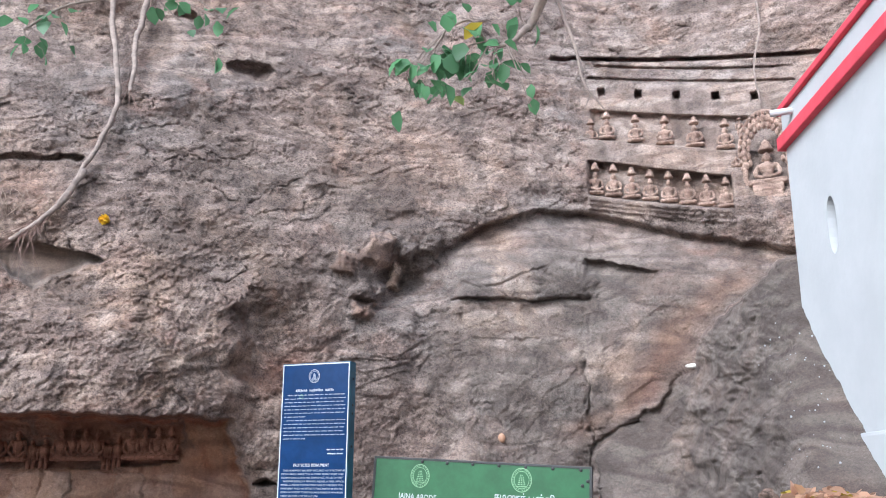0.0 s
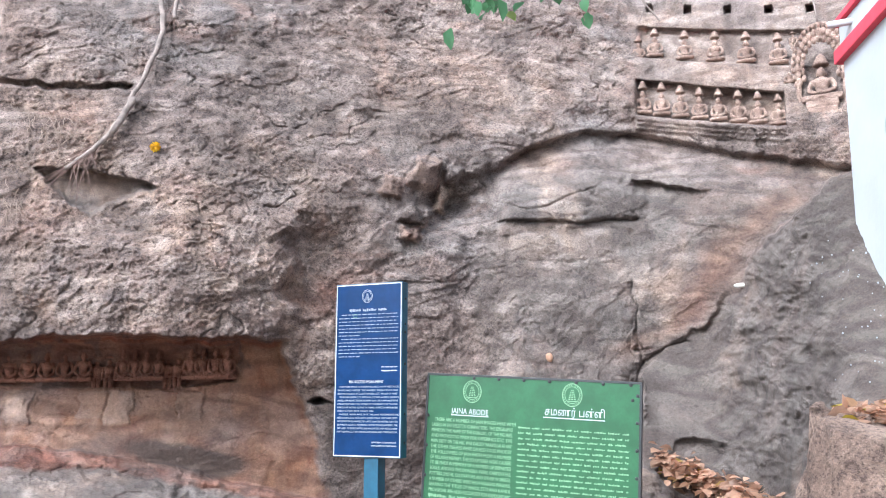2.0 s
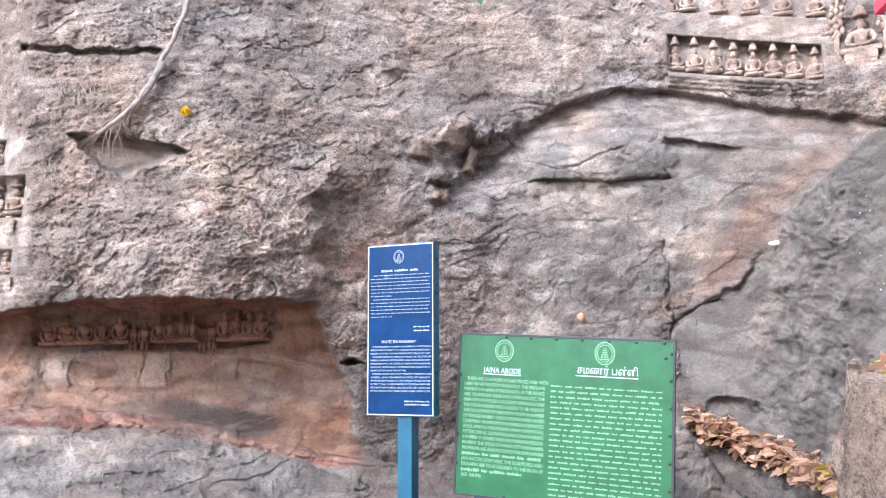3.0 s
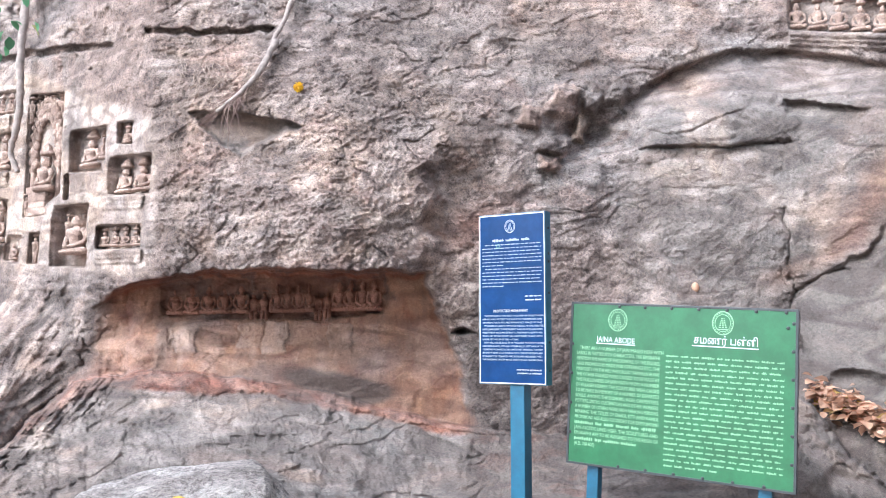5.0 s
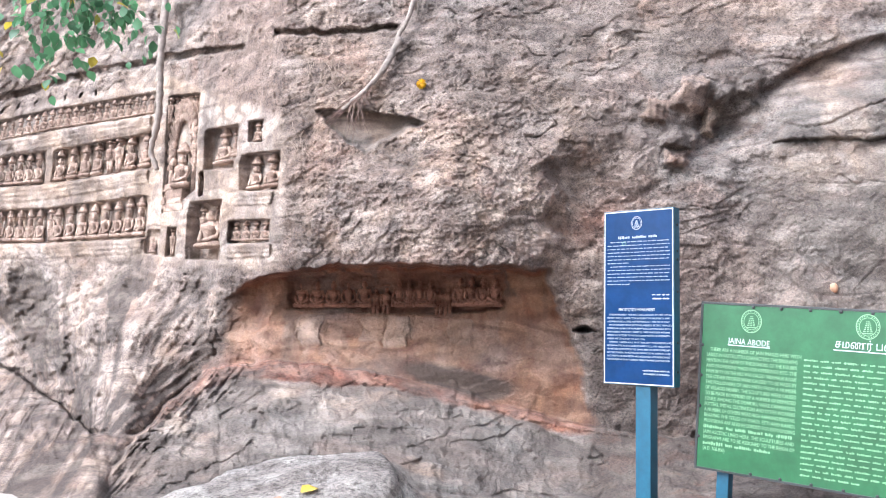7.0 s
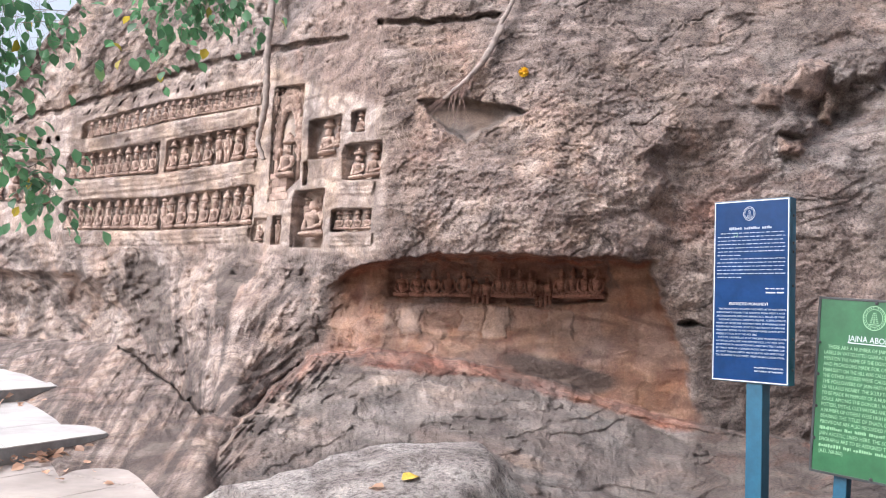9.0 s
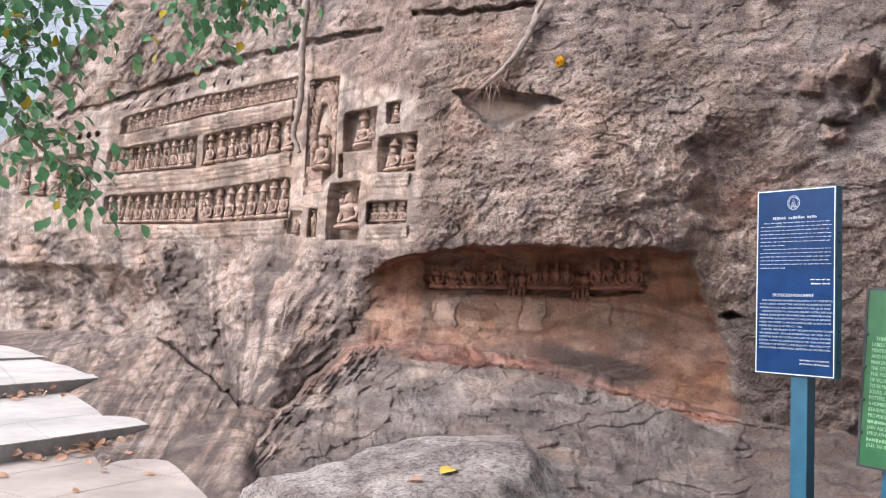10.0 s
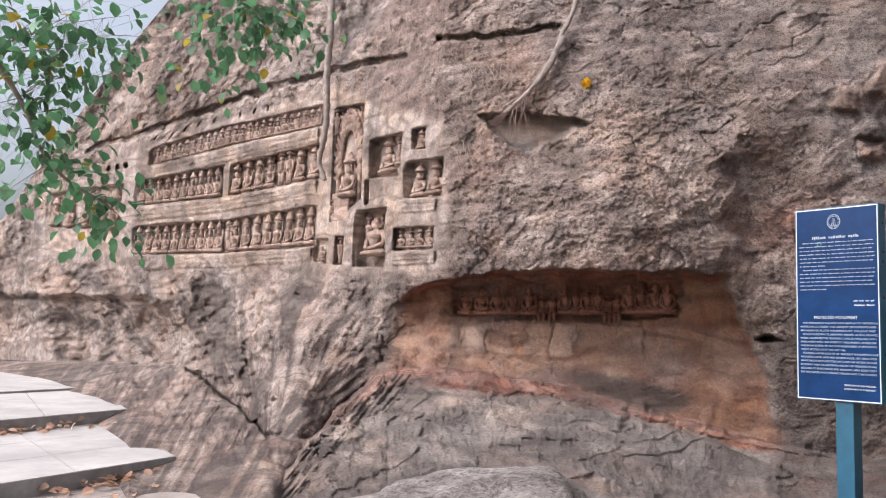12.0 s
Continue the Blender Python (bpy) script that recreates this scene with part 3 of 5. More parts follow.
def rough_cliff(A, E):
    # edges wander, except on the dressed panels
    free = 1 - sstep(31.8, 32.8, A) * sstep(2.8, 3.4, E) * sstep(58, 57, A) * sstep(17, 15, E + 0.45 * (A - 40)) - sstep(-8.4, -9, A) * sstep(16, 17, E + 0.12 * (A + 9))
    free = np.clip(free, 0.18, 1) * (1 - 0.92 * sstep(41.5, 43, A) * sstep(1.5, 0.0, E - 2.2 - along(FOOT, A)))
    W = (A * 0.9, E * 0.9, A * 0 + 3.3)
    A1 = A + free * (0.45 * fbm(W, 0.5, 4, 0.6, off=80))
    E1 = E + free * (0.17 * fbm(W, 0.6, 5, 0.62, off=90))
    R, M = cliff_range(A1, E1)
    a, e = np.radians(A), np.radians(E)
    P = (CX - R * np.sin(a), CY + R * np.cos(a), CZ + R * np.tan(e))
    R0 = R
    keep = 1 - M["smooth"]
    n1 = fbm(P, 0.33, 3)
    n2 = fbm(P, 1.3, 4, off=5.1)
    warp = fbm(P, 0.7, 3, off=9.0)
    # sheets of stone that peel off along slanting beds
    sx = P[0] * 0.94 + P[2] * 0.34
    sz = P[2] * 0.94 - P[0] * 0.34
    Q = (sx * 0.6 + 0.5 * warp, P[1] * 0.6, sz * 1.35 + 0.35 * warp)
    q = 2.6 * fbm(Q, 0.6, 4, 0.5, off=2.2)
    step = np.floor(q) + sstep(0.0, 0.07, q - np.floor(q))
    flakes = step - 0.55 * q
    q2 = 2.2 * fbm((sx + 0.3 * warp, P[1], sz * 1.6), 1.7, 3, 0.5, off=51)
    small = (np.floor(q2) + sstep(0.0, 0.1, q2 - np.floor(q2)) - 0.6 * q2) * sstep(-0.1, 0.35, fbm(P, 0.5, 2, off=61))
    n3 = fbm(P, 6.0, 3, 0.6, off=1.7)
    q3 = 2.0 * fbm((sx * 0.9 + 0.15 * warp, P[1], sz * 1.5), 4.2, 3, 0.55, off=101)
    chips = np.floor(q3) + sstep(0.0, 0.14, q3 - np.floor(q3)) - 0.5 * q3
    gnarl = np.abs(fbm((sx, P[1], sz * 1.3), 2.6, 4, 0.6, off=71))
    line = fbm((P[0], P[1], P[2] * 1.4), 0.7, 4, 0.5, off=14)
    cracks = np.exp(-(line / 0.012) ** 2) * sstep(0.0, 0.25, fbm(P, 0.6, 2, off=21))
    # upright flutes on the face below the panel, slanting ribs on the ramp
    under_panel = sstep(34, 38, A) * sstep(3.6, 2.0, E) * (1 - sstep(-0.1, 0.3, along(FLOOR_LINE, A) - E)) * (1 - sstep(41, 42, A) * sstep(-0.1, 0.4, along(APRON_LINE, A) - E))
    phi = np.arctan2(A - 43.4, np.maximum(E + 8.5, 0.3))
    away = np.hypot(A - 43.4, E + 8.5)
    flutes = fbm((phi * 4.2 + 0.12 * warp, away * 0.10, phi * 0), 1.0, 5, 0.62, off=33)
    ramp_ribs = sstep(41, 42, A) * sstep(-0.1, 0.4, along(APRON_LINE, A) - E) * sstep(-0.2, 0.3, E - along(FLOOR_LINE, A))
    rough_patch = sstep(9, 15, A) * sstep(33, 30, A) * sstep(4, 6, E) * sstep(19, 14, E)
    ease = 1 - 0.85 * ramp_ribs
    calm = 1 - 0.75 * under_panel
    low_rock = sstep(0.0, 0.3, along(FLOOR_LINE, A) - E)
    big = (0.35 + 0.65 * keep) * (1 - 0.85 * (M["smooth"] > 0.7)) * ease
    R = R + 0.30 * n1 * big * calm + 0.07 * n2 * keep * ease * calm + 0.014 * n3 * (0.35 + 0.65 * keep) * (1 - 0.3 * rough_patch) * calm * ease * (1 - 0.6 * M["grey"])
    R = R + 0.022 * flakes * (0.4 + 0.6 * keep) * (1 - 0.7 * (M["smooth"] > 0.75)) * ease * (0.4 + 0.6 * calm) + 0.014 * small * (0.3 + 0.7 * keep) * calm * ease
    R = R + (0.012 + 0.012 * rough_patch) * gnarl * keep * ease * calm
    R = R + (0.014 + 0.004 * rough_patch) * chips * (0.25 + 0.6 * keep) * (0.45 + 0.55 * ease) * (0.4 + 0.6 * calm)
    pits = np.abs(fbm((sx, P[1], sz * 1.3), 9.0, 3, 0.65, off=121))
    R = R + (0.022 + 0.014 * rough_patch) * (0.35 - pits) * (0.2 + 0.8 * keep) * ease * (0.4 + 0.6 * calm) * (1 - 0.8 * M["ochre"])
    R = R + 0.10 * flutes * sstep(2, 8, away) * under_panel * (1 - ramp_ribs)
    slant = A + 0.55 * E
    ribs = fbm((slant * 1.3 + 0.15 * warp, E * 0.16, slant * 0), 1.0, 5, 0.62, off=37)
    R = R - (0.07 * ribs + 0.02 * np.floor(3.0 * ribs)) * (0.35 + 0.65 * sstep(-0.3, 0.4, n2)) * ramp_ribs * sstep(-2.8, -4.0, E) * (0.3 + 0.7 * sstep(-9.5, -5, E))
    # ramp is coloured darker along its grooves
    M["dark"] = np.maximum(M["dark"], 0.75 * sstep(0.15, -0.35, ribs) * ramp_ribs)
    line2 = fbm((sx * 0.8, P[1], sz * 1.5), 1.1, 4, 0.5, off=114)
    seams = np.exp(-(line2 / 0.014) ** 2) * low_rock * sstep(-0.15, 0.2, warp)
    R = R + 0.05 * seams + 0.03 * flakes * low_rock
    M["dark"] = np.maximum(M["dark"], 0.25 * seams)
    # striped ridge running down from the cave's left end
    lean = A + 0.83 * E
    stripes = fbm((lean * 1.1 + 0.15 * warp, E * 0.14, lean * 0), 1.0, 5, 0.62, off=63)
    ridge = low_rock * sstep(33, 37, A) * sstep(4.5, 0.5, along(FLOOR_LINE, A) - E) * (1 - ramp_ribs)
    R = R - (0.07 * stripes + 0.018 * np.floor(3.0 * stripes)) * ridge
    # darker between the stripes, paler on their crests
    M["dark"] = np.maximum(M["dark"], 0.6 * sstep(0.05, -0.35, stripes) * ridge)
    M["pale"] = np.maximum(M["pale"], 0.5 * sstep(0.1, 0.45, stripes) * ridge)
    R = R + 0.05 * cracks * (0.1 + 0.9 * keep + 0.9 * low_rock)
    # the ramp's foot is worn even where it meets the paving
    even = sstep(2.6, 0.9, E - along(FOOT, A)) * sstep(41, 43, A)
    R = R * (1 - even) + R0 * even
    # stains with shapes of their own, among tones that follow relief or stand for glare
    run = fbm((P[0] * 1.6, P[1] * 1.6, P[2] * 0.28), 1.0, 4, off=31)
    M["dark"] = np.maximum(M["dark"], 0.75 * sstep(0.15, 0.6, run) * sstep(30, 33, A) * sstep(4.0, 1.0, E))
    M["dark"] = np.maximum(M["dark"], 0.55 * sstep(0.1, 0.7, run + 0.3 * n2) * (1 - M["ochre"]))
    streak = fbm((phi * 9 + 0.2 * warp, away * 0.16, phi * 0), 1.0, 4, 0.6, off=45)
    # darker where the flutes sink in
    M["dark"] = np.maximum(M["dark"], 0.85 * sstep(0.02, 0.28, flutes + 0.6 * streak) * under_panel)
    M["ochre"] = np.maximum(M["ochre"], 0.5 * sstep(0.1, 0.5, -streak) * under_panel * sstep(-0.2, 0.3, n1))
    M["dark"] = np.maximum(M["dark"], 0.45 * sstep(-0.1, 0.5, n2 + 0.5 * run) * sstep(13, 10, A) * sstep(-8, -2, A) * sstep(17, 13, E) * (1 - M["ochre"]))
    # paler where flutes and ribs stand out
    M["pale"] = np.maximum(M["pale"], 0.55 * sstep(0.05, 0.3, -flutes - 0.5 * streak) * under_panel)
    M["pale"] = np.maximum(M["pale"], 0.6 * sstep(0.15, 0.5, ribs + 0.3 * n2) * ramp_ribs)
    # light left rock, paled further to carry the glare over it
    M["pale"] = np.maximum(M["pale"], 0.4 * sstep(36, 44, A) * sstep(-3, 1, E))
    M["pale"] = np.maximum(M["pale"], 0.12 * low_rock * sstep(-0.4, 0.4, n2 + n1) * (1 - M["ochre"]))
    # rock grows paler upwards: veiling glare put into its colour
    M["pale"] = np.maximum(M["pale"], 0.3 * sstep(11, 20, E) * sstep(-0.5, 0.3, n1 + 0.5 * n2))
    M["pale"] = np.maximum(M["pale"], 0.5 * rough_patch * sstep(-0.35, 0.4, n2 + 0.5 * chips))
    # upper left paler: pinkish rock, with sun glare added in colour
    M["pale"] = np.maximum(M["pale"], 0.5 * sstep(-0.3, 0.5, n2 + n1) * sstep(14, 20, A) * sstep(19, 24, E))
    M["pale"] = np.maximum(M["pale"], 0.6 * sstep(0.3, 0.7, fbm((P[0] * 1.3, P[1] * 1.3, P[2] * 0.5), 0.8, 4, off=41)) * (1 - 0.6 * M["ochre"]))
    drip = fbm((P[0] * 3.0, P[1] * 3.0, P[2] * 0.25), 1.0, 4, 0.6, off=35)
    M["dark"] = np.maximum(M["dark"], 0.6 * sstep(0.05, 0.45, drip) * sstep(33, 31, A) * sstep(13, 16, A) * sstep(0.2, 2.2, E) * sstep(5, 4, E) * M["ochre"])
    M["pale"] = np.maximum(M["pale"], 0.3 * sstep(-0.2, 0.5, n2 + 0.5 * drip) * M["ochre"] * sstep(1.2, 0, E) * sstep(-4, -2, E))
    rust_run = fbm((P[0] * 2.2 + 0.3 * warp, P[1] * 2.2, P[2] * 0.45), 1.0, 4, 0.6, off=83)
    M["ochre"] = np.maximum(M["ochre"], 0.55 * sstep(-0.15, 0.4, rust_run) * np.exp(-((A - 14.5) / 3.5) ** 2) * sstep(2, 5, E) * sstep(17, 12, E))
    M["ochre"] = np.maximum(M["ochre"], 0.3 * sstep(0.0, 0.5, rust_run + 0.4 * n2) * rough_patch)
    soot = np.exp(-((A - 21.2) / 3.8) ** 2 - ((E + 3.3 - 0.17 * (A - 20.8)) / 0.8) ** 2) + 0.6 * np.exp(-((A - 18.6) / 1.6) ** 2 - ((E + 3.9) / 0.9) ** 2)
    M["dark"] = np.maximum(M["dark"], sstep(0.12, 0.6, soot + 0.35 * n2) * 0.85)
    # slanting rain streaks on the dome above the carved panel
    rain = fbm(((A + 0.62 * E) * 0.8 + 0.2 * warp, E * 0.05, A * 0), 1.0, 5, 0.6, off=57)
    dome = sstep(36, 42, A) * sstep(0.2, 1.0, E - along([(54.8, 10.3), (44.3, 15.1), (35.7, 17.7)], A))
    M["dark"] = np.maximum(M["dark"], 0.65 * sstep(0.0, 0.4, rain) * dome)
    M["pale"] = np.maximum(M["pale"], 0.7 * sstep(0.0, 0.35, -rain) * dome)
    # brown crust over the upper face
    M["dark"] = np.maximum(M["dark"], 0.55 * sstep(-0.6, 0.2, n2 + 0.6 * run) * sstep(24, 18, A) * sstep(-2, 4, A) * sstep(11, 14, E) * sstep(25, 19, E))
    # dark water stain down the brow's left end, brown crust right of the brow
    d = near_line(A, E, [(31.2, 2.2), (31.0, 6.5), (29.6, 9.6)], 3.0)
    M["dark"] = np.maximum(M["dark"], 0.6 * np.exp(-(d / 1.0) ** 2) * sstep(-0.5, 0.4, run + 0.6 * n2))
    d = near_line(A, E, [(36.4, -1.6), (36.0, 1.0), (35.2, 2.4)], 3.0)
    M["dark"] = np.maximum(M["dark"], 0.75 * np.exp(-(d / 0.8) ** 2) * sstep(-0.6, 0.3, streak))
    M["dark"] = np.maximum(M["dark"], 0.5 * sstep(-0.2, 0.45, n2 + 0.4 * n1) * np.exp(-((A - 10) / 6) ** 2 - ((E - 15.5) / 3.2) ** 2))
    M["dark"] = np.maximum(M["dark"], (0.6 + 0.25 * sstep(-0.45, 0.25, n2 + 0.3 * run)) * sstep(12.6, 11.2, A) * sstep(3, 6, A) * sstep(4, 1, E))
    M["rust"] = np.maximum(M["rust"], 0.7 * sstep(0.05, 0.5, rust_run + 0.3 * n2) * sstep(12.5, 10.5, A) * sstep(2, 5, A) * sstep(-3.0, -5.5, E))
    for a, e, w, h in ((14.6, 14.0, 0.3, 0.8), (10.2, 12.5, 0.16, 1.4)):
        M["pale"] = np.maximum(M["pale"], 0.9 * sstep(1.0, 0.6, np.hypot((A - a - 0.25 * (E - e) * (w < 0.2)) / w, (E - e) / h)))
    M["rust"] = np.clip(M["rust"] * (0.8 + 0.7 * n2), 0, 1)
    M["ochre"] = np.clip(M["ochre"] * (0.85 + 0.5 * n2), 0, 1)
    return R, M


def build_cliff():
    na, ne = 1480, 740
    az = np.linspace(-30, 66, na)
    v = np.linspace(0, 1, ne)
    topE = along(SKYLINE, az)
    A = np.repeat(az[None], ne, 0)
    E = -14.5 + v[:, None] * (topE[None] + 14.5)
    R, M = rough_cliff(A, E)
    a, e = np.radians(A), np.radians(E)
    X, Y, Z = CX - R * np.sin(a), CY + R * np.cos(a), CZ + R * np.tan(e)
    # rounded crown running back from the skyline
    dx, dy = -np.sin(a[-1]), np.cos(a[-1])
    rows = [np.stack([X, Y, Z], -1)]
    for back, rise in ((0.6, 0.25), (1.6, 0.5), (4, 0.8), (9, 0.6), (16, -1.0), (22, -6)):
        rows.append(np.stack([X[-1] + dx * back, Y[-1] + dy * back, Z[-1] + rise * (0.5 + 0.5 * (topE > 30))], -1)[None])
    V = np.concatenate(rows, 0)
    n_rows = V.shape[0]
    idx = np.arange(n_rows * na).reshape(n_rows, na)
    F = np.stack([idx[:-1, :-1], idx[1:, :-1], idx[1:, 1:], idx[:-1, 1:]], -1).reshape(-1, 4)
    me = bpy.data.meshes.new("cliff")
    me.vertices.add(V.shape[0] * na)
    me.vertices.foreach_set("co", V.reshape(-1).astype(np.float32))
    me.loops.add(F.size)
    me.loops.foreach_set("vertex_index", F.reshape(-1).astype(np.int32))
    me.polygons.add(len(F))
    me.polygons.foreach_set("loop_start", np.arange(0, F.size, 4, dtype=np.int32))
    me.update(calc_edges=True)
    me.shade_smooth()
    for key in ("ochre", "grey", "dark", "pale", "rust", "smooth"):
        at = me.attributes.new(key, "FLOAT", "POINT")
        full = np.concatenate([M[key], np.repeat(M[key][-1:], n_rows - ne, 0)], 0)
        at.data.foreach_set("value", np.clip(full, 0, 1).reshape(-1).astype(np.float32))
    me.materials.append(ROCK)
    return tagged(new("rock_cliff", me), "weathered brown granite cliff with carved niches and an overhung cave", "cliff", kind="structure")


cliff = build_cliff()


def spot(az, el, r):
    """The place at a bearing, a rise and a level distance from the viewing place."""
    a = radians(az)
    return Vector((CX - r * math.sin(a), CY + r * math.cos(a), CZ + r * math.tan(radians(el))))


def plain_range(az, el):
    return float(cliff_range(np.array([[float(az)]]), np.array([[float(el)]]))[0][0, 0])


def skin_range(az, el):
    """Distance to the weathered surface."""
    return float(rough_cliff(np.array([[float(az)]]), np.array([[float(el)]]))[0][0, 0])


def skin_spots(pairs, lift):
    """Places on the weathered surface for many bearings and rises at once, each lifted by its own amount."""
    A, E = np.array([[p[0] for p in pairs]]), np.array([[p[1] for p in pairs]])
    R = rough_cliff(A, E)[0][0]
    return [spot(p[0], p[1], float(r) - h) for p, r, h in zip(pairs, R, lift)]


def outward(az):
    """Turn about z of a carving that faces squarely out of the wall."""
    p = [spot(a, 0, float(along(FACE, a))) for a in (az - 1.0, az + 1.0)]
    d = p[0] - p[1]
    return math.degrees(math.atan2(d.y, d.x))


# ---- ground, paving and steps ----
bm = bmesh.new()
bmesh.ops.create_grid(bm, x_segments=40, y_segments=40, size=600, matrix=Matrix.Translation((0, 0, -0.07)))
tidy("ground", bm, EARTH, label="dusty bare earth stretching away from the rock", category="ground", kind="structure")


def paving(name, corners, z, rise, label, rows=4, cols=3, stone=None):
    """A terrace of flagstones: a concrete bed with an edge and separate flags on it."""
    bed = bmesh.new()
    vs = [bed.verts.new((x, y, z - rise - 0.08)) for x, y in corners]
    f = bed.faces.new(vs)
    top = bmesh.ops.extrude_face_region(bed, geom=[f])
    bmesh.ops.translate(bed, verts=[v for v in top["geom"] if isinstance(v, bmesh.types.BMVert)], vec=(0, 0, rise + 0.08 - 0.012))
    bmesh.ops.recalc_face_normals(bed, faces=bed.faces)
    thing = tidy(name, bed, KERB, label=label, category="paving", kind="structure", smooth=False)
    c = [Vector((x, y, 0)) for x, y in corners]
    for i in range(rows):
        for j in range(cols):
            g, e = 0.006, []
            for u, v in ((i / rows, j / cols), ((i + 1) / rows, j / cols), ((i + 1) / rows, (j + 1) / cols), (i / rows, (j + 1) / cols)):
                e.append((c[0] * (1 - u) + c[3] * u) * (1 - v) + (c[1] * (1 - u) + c[2] * u) * v)
            mid = sum(e, Vector()) / 4
            e = [p + (mid - p).normalized() * g for p in e]
            flag = bmesh.new()
            lo = [flag.verts.new((p.x, p.y, z - 0.02)) for p in e]
            hi = [flag.verts.new((p.x, p.y, z + 0.002 * math.sin(7 * i + 5 * j))) for p in e]
            flag.faces.new(hi)
            for k in range(4):
                flag.faces.new((lo[k], lo[(k + 1) % 4], hi[(k + 1) % 4], hi[k]))
            bmesh.ops.recalc_face_normals(flag, faces=flag.faces)
            part("flagstone", flag, stone or PAVING, thing)
    return thing


paving("pavement_1", [(-5.2, 7.6), (-5.2, -4), (-7.75, -4), (-8.3, 7.6)], 0.0, 0.0, "pale worn stone flags with a reddish stain", 3, 9, STAINED)
paving("pavement_2", [(-7.8, 7.5), (-7.0, -3), (-10.0, -3), (-11.0, 9.0)], 0.17, 0.17, "raised terrace of pale stone flags, bright with daylight", 3, 8)
paving("pavement_3", [(-10.9, 9.4), (-9.7, -3), (-13.4, -3), (-14.4, 11.6)], 0.34, 0.17, "upper terrace of pale stone flags beside the rock", 3, 8)
paving("pavement_4", [(-14.2, 12.5), (-13.4, -3), (-30, -3), (-30, 15)], 0.38, 0.1, "dusty reddish path beyond the terraces", 4, 5)

# ---- sign boards ----
def letters(text, size, material, parent, x, z, width=0.0, align="LEFT", name="lettering", lift=0.0, slope=0.0):
    """A line of raised lettering in the board's own plane (x across, z up, facing -y)."""
    cu = bpy.data.curves.new(name, "FONT")
    cu.body, cu.size, cu.align_x, cu.resolution_u, cu.extrude, cu.offset = text, size, align, 2, 0.0008, 0.0
    tmp = new("tmp", cu)
    bpy.context.view_layer.update()
    me = bpy.data.meshes.new_from_object(tmp.evaluated_get(bpy.context.evaluated_depsgraph_get()))
    w = tmp.dimensions.x
    bpy.data.objects.remove(tmp)
    k = width / w if width and w > 0 else 1.0
    me.transform(Matrix.Translation((x, -0.002 - lift, z)) @ Matrix.Rotation(radians(90), 4, "X") @ Matrix.Rotation(radians(slope), 4, "Z") @ Matrix.Diagonal((k, 1, 1, 1)))
    me.materials.clear()
    me.materials.append(material)
    ob = new(name, me)
    ob.parent = parent
    return ob


def bars(rng, parent, material, x0, x1, z, height, name="unread_line", gap=0.012, y=-0.0025):
    """A line of writing that cannot be read, as word-long bars."""
    bm = bmesh.new()
    x = x0
    while x < x1 - 0.01:
        w = min(rng.uniform(2.0, 7.0) * height, x1 - x)
        k = x
        while k < x + w - 0.001:
            c = min(rng.uniform(0.35, 0.9) * height, x + w - k)
            h = height * rng.uniform(0.55, 1.0)
            box(bm, k, k + c * 0.68, y, y + 0.002, z, z + h)
            if c > 0.7 * height and rng.random() < 0.6:
                box(bm, k + c * 0.1, k + c * 0.3, y, y + 0.002, z - 0.25 * height, z)
            k += c
        x += w + gap
    return tagged(part(name, bm, material, parent), kind="stuff")


def emblem(parent, material, x, z, r):
    """Round seal: two rings round a stepped tower."""
    bm = bmesh.new()
    for rad, th in ((r, r * 0.07), (r * 0.74, r * 0.05)):
        n = 28
        for i in range(n):
            a, b = 2 * math.pi * i / n, 2 * math.pi * (i + 1) / n
            q = [bm.verts.new((x + q0 * math.cos(w), -0.003, z + q0 * 1.12 * math.sin(w))) for q0, w in ((rad, a), (rad, b), (rad - th, b), (rad - th, a))]
            bm.faces.new(q[::-1])
    for i in range(26):
        if i % 13 in (6,):
            continue
        a = 2 * math.pi * i / 26
        cx, cz = x + r * 0.85 * math.cos(a), z + r * 0.95 * math.sin(a)
        box(bm, cx - r * 0.04, cx + r * 0.04, -0.003, -0.001, cz - r * 0.05, cz + r * 0.05)
    for k in range(6):
        w = r * (0.40 - 0.05 * k)
        for q in (-1, 0, 1):
            box(bm, x + q * w * 0.7 - w * 0.22, x + q * w * 0.7 + w * 0.22, -0.003, -0.001, z - r * 0.45 + k * r * 0.17, z - r * 0.45 + k * r * 0.17 + r * 0.085)
    box(bm, x - r * 0.5, x + r * 0.5, -0.003, -0.001, z - r * 0.62, z - r * 0.55)
    return part("emblem", bm, material, parent, "pale round seal with a stepped tower")


def place_board(name, left, right, base_z, label, tilt=0.0):
    d = Vector(right) - Vector(left)
    ob = new(name)
    ob.matrix_world = Matrix.Translation((left[0], left[1], base_z)) @ Matrix.Rotation(math.atan2(d.y, d.x), 4, "Z") @ Matrix.Rotation(radians(tilt), 4, "Y")
    return tagged(ob, label, "sign", "information signs")


rng = random.Random(5)
BW, BH = 0.642, 1.48
blue = place_board("information_sign", (-1.445, 8.07), (-0.838, 7.866), 1.24, "dark blue enamel sign with white lettering on a teal post", -0.6)
bm = bmesh.new()
box(bm, -0.004, BW + 0.004, 0.004, 0.11, -0.004, BH + 0.004, 0.004)
casing = part("casing", bm, TEAL, blue, "teal painted steel box")
bm = bmesh.new()
box(bm, 0, BW, 0, 0.0035, 0, BH)
part("panel", bm, BLUE, blue)
bm = bmesh.new()
